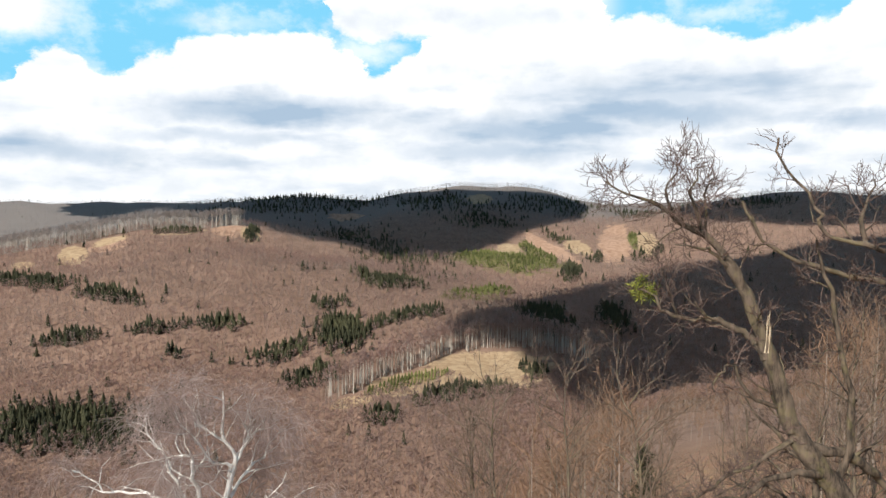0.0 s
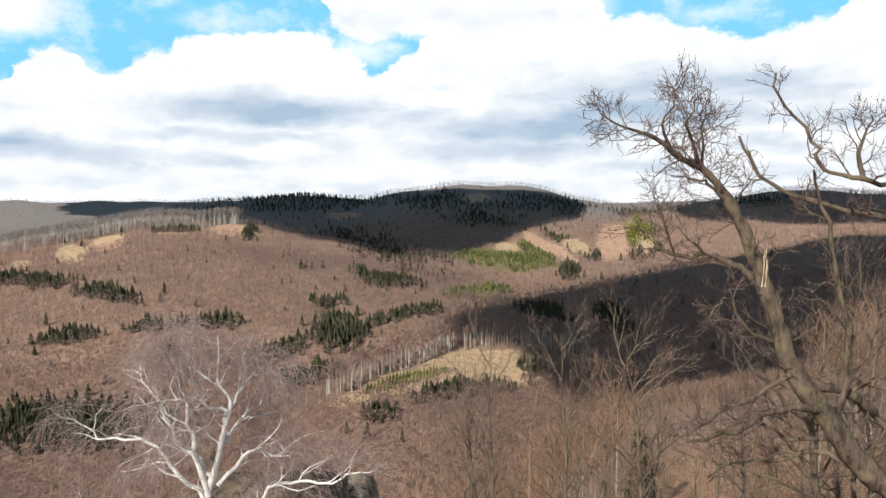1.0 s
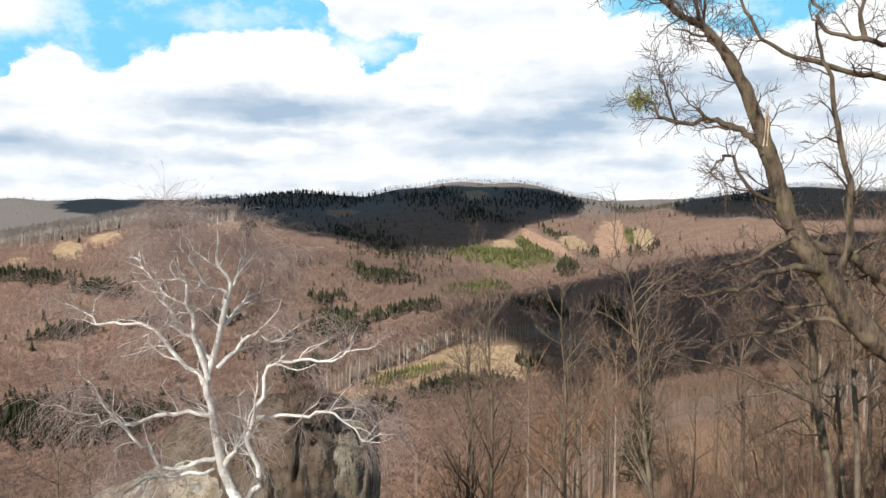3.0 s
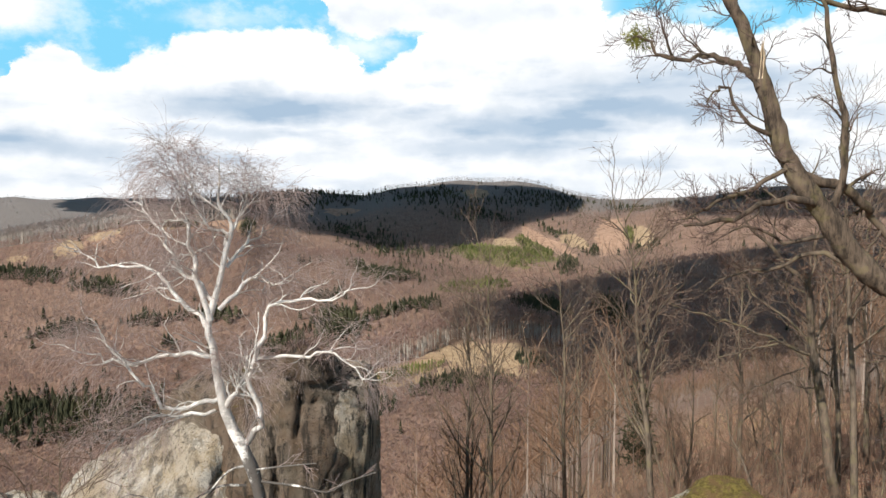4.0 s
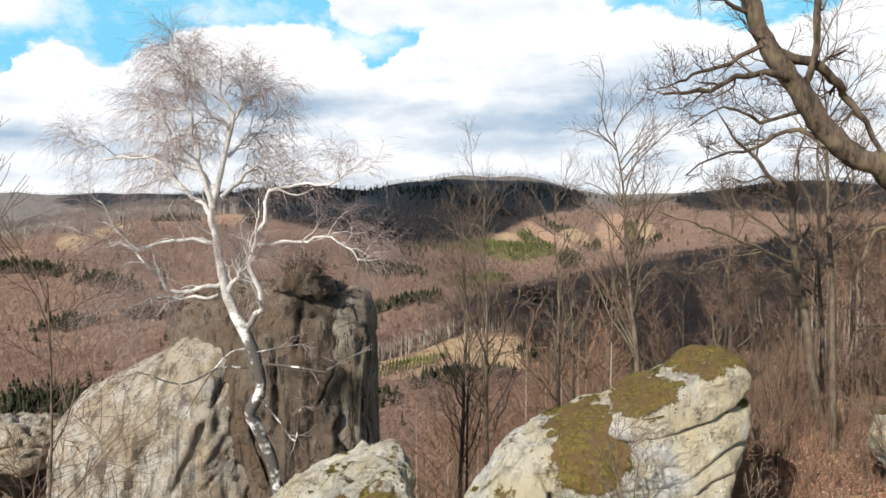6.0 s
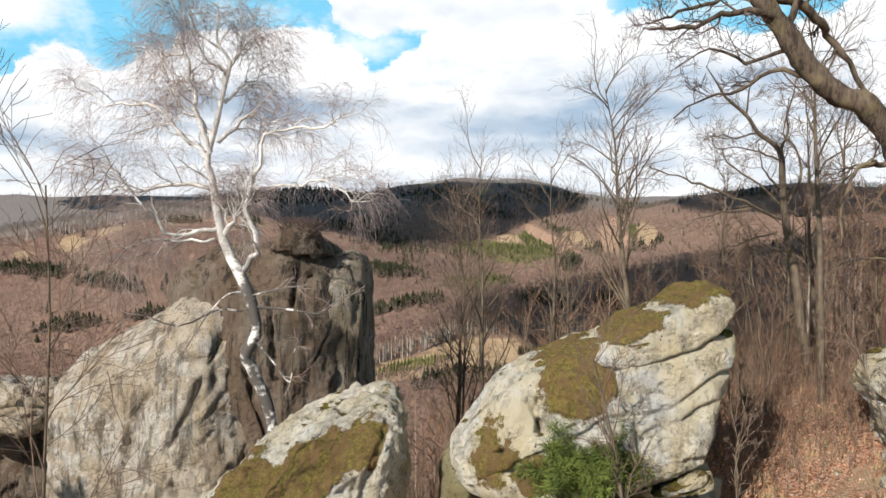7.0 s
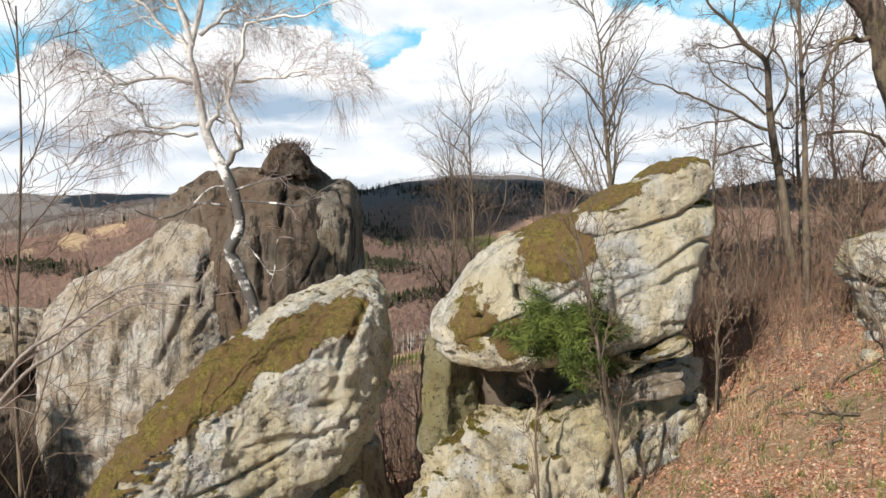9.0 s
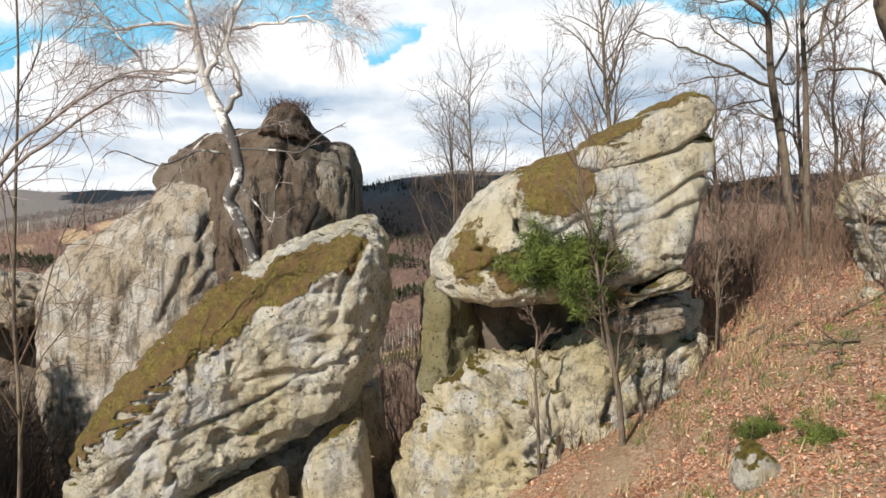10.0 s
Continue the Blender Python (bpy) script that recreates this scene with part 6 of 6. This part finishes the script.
    d = np.hypot(((gx + 36) * 0.74 + (gy - 690) * 0.67) / 55, ((gy - 690) * 0.74 - (gx + 36) * 0.67) / 15)
    gx, gy = gx[d < 1], gy[d < 1]
    made = [spruce_template(rng, rng.uniform(2.6, 4.2), rng.uniform(0.9, 1.4), 3, 5) for _ in range(8)]
    ax, ay = np.concatenate([gx, x[young]]), np.concatenate([gy, y[young]])
    size = np.concatenate([np.full(len(gx), 1.5), np.full(young.sum(), 2.6)]) * rng.uniform(0.7, 1.3, len(ax))
    v = spread_copies(made, ax, ay, ground_height(ax, ay), size, rng)
    tagged(soup_object("young_spruce_plantation", v, YOUNG_SPRUCE), "bright green young spruces planted in clearings", "woods", kind="stuff")


far_woods()


# ---- undergrowth, litter and small plants ----
def thicket(name, label, seed, count, spot, tall, material, twig=5):
    """Upright bare stems with side twigs. spot(rng) gives a place."""
    rng = np.random.default_rng(seed)
    t = Tubes()
    n = 0
    while n < count:
        x, y = spot(rng)
        z = base_of(x, y)
        n += 1
        h = rng.uniform(*tall)
        way = np.array([rng.normal(0, 0.22), rng.normal(0, 0.22), 1.0])
        p = wander(rng, (x, y, z - 0.1), way / np.linalg.norm(way), h, 4, 0.10, 0.02)
        r = 0.006 + 0.0045 * h
        t.add(p, np.linspace(r, 0.004, 5), 3)
        for _ in range(twig):
            i = int(rng.integers(1, 4))
            w = rng.normal(0, 0.6, 3) + np.array([0, 0, 0.7])
            q = wander(rng, p[i], w / np.linalg.norm(w), h * rng.uniform(0.2, 0.45), 2, 0.2, 0.05)
            t.add(q, [r * 0.5, r * 0.35, 0.003], 3)
    return tagged(t.object(name, material), label, "brush", kind="stuff")


def box_spot(x0, x1, y0, y1, avoid=()):
    def spot(rng):
        while True:
            x, y = rng.uniform(x0, x1), rng.uniform(y0, y1)
            if not any((x - a) ** 2 / c ** 2 + (y - b) ** 2 / d ** 2 < 1 for a, b, c, d in avoid):
                return x, y
    return spot


ROCKS = ((-8, 25, 6.5, 4.5), (-3.6, 13.3, 3.6, 2.2), (3.6, 14.8, 3.6, 2.0))
thicket("hazel_brush", "russet bare brush covering the slope beside the rocks", 1, 1100, box_spot(7.5, 30, 15.5, 45, ROCKS), (0.9, 3.0), TWIG_RED)
# dense stems in the near-black colour that paints the hollow's shade
thicket("hazel_brush", "tangled bare brush in the hollow beside the tower rock, coloured dark for its shade", 2, 1000, lambda rng: (lambda y: (-rng.uniform(0.565, 0.67) * (y + 2), y))(rng.uniform(8.5, 26)), (1.0, 4.2), TWIG_DARK, 8)
thicket("hazel_brush", "bare brush on the wooded slope below the rocks", 3, 1100, lambda rng: (lambda y: (rng.uniform(-0.1, 0.75) * y + 1, y))(rng.uniform(20, 105)), (1.2, 4.2), TWIG_RED, 4)
thicket("hazel_brush", "dense thin brush on the slope beside the prow rock", 8, 420, box_spot(7.8, 14.5, 14.6, 22, ROCKS), (0.5, 1.9), TWIG_RED, 5)
thicket("bramble_brush", "low dead brush between the rocks", 4, 130, box_spot(-0.8, 1.2, 11.6, 19, ROCKS), (0.4, 1.7), TWIG_RED)
thicket("bramble_brush", "thin dead stems on the leafy slope", 5, 220, box_spot(4.5, 13, 8, 16, ROCKS), (0.25, 1.0), TWIG_GREY, 3)
thicket("bramble_brush", "dead stems along the foot of the rock", 6, 90, box_spot(0.2, 6.8, 11.4, 12.6), (0.3, 1.3), TWIG_GREY, 3)
thicket("hazel_brush", "tall dead brush behind the prow rock", 7, 260, box_spot(-1.5, 8, 17.5, 27, ROCKS), (2.0, 5.0), TWIG_GREY, 6)
thicket("bramble_brush", "low tangled brown brush on the open slope", 9, 520, box_spot(8.6, 21, 13.5, 30, ROCKS), (0.3, 1.3), TWIG_GREY, 6)


# brush added in near-black to darken the slab's lower corner
thicket("bramble_brush", "tangled brush at the foot of the tilted slab, darkened for shade", 10, 170, box_spot(-7.4, -4.9, 9.9, 11.4), (0.4, 1.5), TWIG_DARK, 7)


def fallen_branch(x, y, turn, length, seed):
    """A dead branch lying on the slope."""
    rng = np.random.default_rng(seed)
    branch = tagged(empty("fallen_branch"), "dead brown branch lying in the leaf litter", "branch", "fallen branches on the slope")
    wood = Tubes()
    steps = np.linspace(0, 1, 9)
    px = x + np.cos(turn) * length * steps + 0.06 * rng.normal(0, 1, 9)
    py = y + np.sin(turn) * length * steps + 0.06 * rng.normal(0, 1, 9)
    p = np.stack([px, py, ground_height(px, py) + 0.04 + 0.05 * rng.random(9)], -1)
    wood.add(p, np.linspace(0.032, 0.01, 9), 6)
    sprout(rng, wood, wood, p, 0.03, [(7, 0.55, 0.7, 0.2, 0.02, 0.5), (4, 0.25, 0.6, 0.2, 0.0, 0.5)], 0.2, 0.0, 0.012, 0.004)
    wood.object("stem", BARK_GREY, branch)


for k, (x, y, turn, length) in enumerate(((7.6, 9.6, 0.9, 1.8), (8.6, 10.4, 2.2, 1.5), (9.2, 12.2, 0.4, 2.0), (8.2, 13.2, 2.7, 1.6), (10.2, 11.0, 1.4, 1.7), (7.4, 12.2, 0.2, 1.2))):
    fallen_branch(x, y, turn, length, 900 + k)


def leaf_litter():
    rng = np.random.default_rng(12)
    n = 110000
    y = 5.5 + 13 * rng.random(n) ** 1.2
    x = rng.uniform(-2.0, 13.5, n)
    thick = fbm(np.stack([x, y, 0 * x], -1) * 0.9, 3, 61) + rng.normal(0, 0.35, n)
    keep = ~((x < 1.2) & (y > 16)) & (thick > -0.25)
    x, y = x[keep], y[keep]
    n = len(x)
    p = np.stack([x, y, ground_height(x, y) + rng.uniform(0.0, 0.035, n)], -1)
    a, s = rng.uniform(0, 6.283, n), rng.uniform(0.014, 0.045, n)
    u = np.stack([np.cos(a), np.sin(a), rng.normal(0, 0.35, n)], -1) * s[:, None]
    w = np.stack([-np.sin(a), np.cos(a), rng.normal(0, 0.35, n)], -1) * (0.6 * s)[:, None]
    tri = np.stack([p - u, p + w, p + u, p - u, p + u, p - w], 1).reshape(-1, 3)
    tagged(soup_object("leaf_litter", tri, LEAF), "fallen rust-coloured beech leaves on the slope", "leaves", kind="stuff")


def grass_tufts(name, label, seed, count, spot, tall, material, blades=14):
    rng = np.random.default_rng(seed)
    tri = []
    for _ in range(count):
        x, y = spot(rng)
        z = base_of(x, y)
        for _ in range(blades):
            a, h, o = rng.uniform(0, 6.283), rng.uniform(*tall), rng.normal(0, 0.08, 2)
            root = np.array([x + o[0], y + o[1], z - 0.02])
            tip = root + np.array([math.cos(a) * h * rng.uniform(0.2, 0.8), math.sin(a) * h * rng.uniform(0.2, 0.8), h])
            side = np.array([-math.sin(a), math.cos(a), 0]) * 0.011
            tri += [root - side, root + side, tip]
    tagged(soup_object(name, np.array(tri), material), label, "grass", kind="stuff")


leaf_litter()
grass_tufts("dry_grass", "tufts of straw-coloured dead grass in leaf litter", 20, 230, box_spot(1.5, 14, 6.5, 18, ROCKS), (0.08, 0.3), STRAW)
grass_tufts("dry_grass", "long dead grass on the open slope", 21, 900, box_spot(8, 45, 18, 95), (0.2, 0.6), STRAW, 9)
grass_tufts("dry_grass", "dead grass at the foot of the prow rock", 22, 70, box_spot(6.2, 8.6, 11.6, 15.5), (0.1, 0.32), STRAW)
grass_tufts("green_grass", "scattered green tufts in the leaf litter", 23, 190, box_spot(4.5, 11.5, 7, 12.5), (0.06, 0.22), GREEN_GRASS)


def juniper(at, size, seed, name="spruce_bush", label="bushy young spruce growing out of the rock face"):
    """A low evergreen bush: spreading boughs with tufts of needles."""
    rng = np.random.default_rng(seed)
    bush = tagged(empty(name), label, "bush")
    t, tufts = Tubes(), []
    for k in range(34):
        w = np.array([rng.normal(0, 0.75), rng.normal(-0.25, 0.5), rng.uniform(-0.8, 0.9)])
        p = wander(rng, at, w / np.linalg.norm(w), size * rng.uniform(0.5, 1.0), 5, 0.16, -0.02)
        t.add(p, np.linspace(0.018, 0.005, 6), 4)
        for q in p[1:]:
            tufts.append(leaf_cluster(rng, q, 0.13 * size, 70, 0.12 * size, 0.1, 0.8, 0.05))
            tufts.append(leaf_cluster(rng, q + rng.normal(0, 0.09, 3), 0.1 * size, 50, 0.11 * size, -0.3, 0.8, 0.05))
    t.object("boughs", BARK_GREY, bush)
    soup_object("needles", np.vstack(tufts), JUNIPER, bush)


juniper((3.3, 11.85, 3.8), 1.5, 31)
juniper((3.85, 11.8, 4.15), 0.85, 32, "spruce_bush", "small green spruce seedling on the rock face")
juniper((6.6, 8.1, 1.45), 0.65, 33, "spruce_seedling", "small green spruce seedling in the leaf litter")
juniper((6.15, 8.9, 1.4), 0.55, 34, "spruce_seedling", "small green spruce seedling in the leaf litter")
juniper((7.9, 9.9, 2.0), 0.35, 35, "spruce_seedling", "small green spruce seedling in the leaf litter")


def heather():
    """Dead heather on the summit of the tower rock."""
    rng = np.random.default_rng(51)
    bush = tagged(empty("heather_clump"), "dark dead heather on the summit of the tower rock", "bush")
    t = Tubes()
    for _ in range(330):
        w = rng.normal(0, 0.7, 3) + np.array([0, 0, 0.9])
        t.add(wander(rng, (rng.normal(-4.6, 0.4), rng.normal(23.0, 0.35), rng.uniform(8.15, 8.6)), w / np.linalg.norm(w), rng.uniform(0.2, 0.5), 2, 0.3, 0.0), [0.014, 0.01, 0.005], 3)
    tagged(t.object("growth", TWIG_OLD, bush), kind="stuff")


heather()


def slope_spruce(x, y, height, seed, label="dark green spruce standing among bare trees"):
    """A spruce with whorls of drooping boughs."""
    rng = np.random.default_rng(seed)
    tree = tagged(empty("spruce_tree"), label, "tree", "spruces on the slope")
    t, tufts = Tubes(), []
    t.add([(0, 0, -1), (0, 0, height * 0.5), (0, 0, height)], [0.02 * height, 0.012 * height, 0.01], 6)
    levels = int(height * 1.5)
    for k in range(levels):
        s = k / levels
        z, reach = height * (0.12 + 0.86 * s), height * 0.21 * (1 - s) ** 0.8 + 0.15
        for i in range(7):
            a = rng.uniform(0, 6.283)
            d = np.array([math.cos(a), math.sin(a), -0.12])
            for f in (0.35, 0.65, 0.95):
                c = np.array([0, 0, z]) + d * reach * f * rng.uniform(0.8, 1.15)
                tufts.append(leaf_cluster(rng, c, 0.28 + 0.02 * height, 6, 0.55, -0.2, 0.6))
    t.object("trunk", BARK_GREY, tree)
    soup_object("crown", np.vstack(tufts), FAR_SPRUCE, tree)
    tree.location = (x, y, base_of(x, y))


# five added spruces, always out of view, placed to cast shade into the hollow
slope_spruce(-18.5, 6.3, 15, 47, "unseen dark green spruce added to shade the hollow")
slope_spruce(-22.0, 8.6, 16, 48, "unseen dark green spruce added to shade the hollow")
slope_spruce(-15.2, 7.5, 12, 49, "unseen dark green spruce added to shade the hollow")
slope_spruce(-18.0, 3.6, 15, 50, "unseen dark green spruce added to shade the hollow")
slope_spruce(-14.6, 4.2, 11, 51, "unseen dark green spruce added to shade the hollow")
slope_spruce(18.5, 62, 9, 41)
slope_spruce(21.5, 70, 5, 42)
slope_spruce(-12, 150, 17, 43)
slope_spruce(-6, 160, 15, 44)
slope_spruce(2, 155, 16, 45)
slope_spruce(-20, 160, 18, 46)
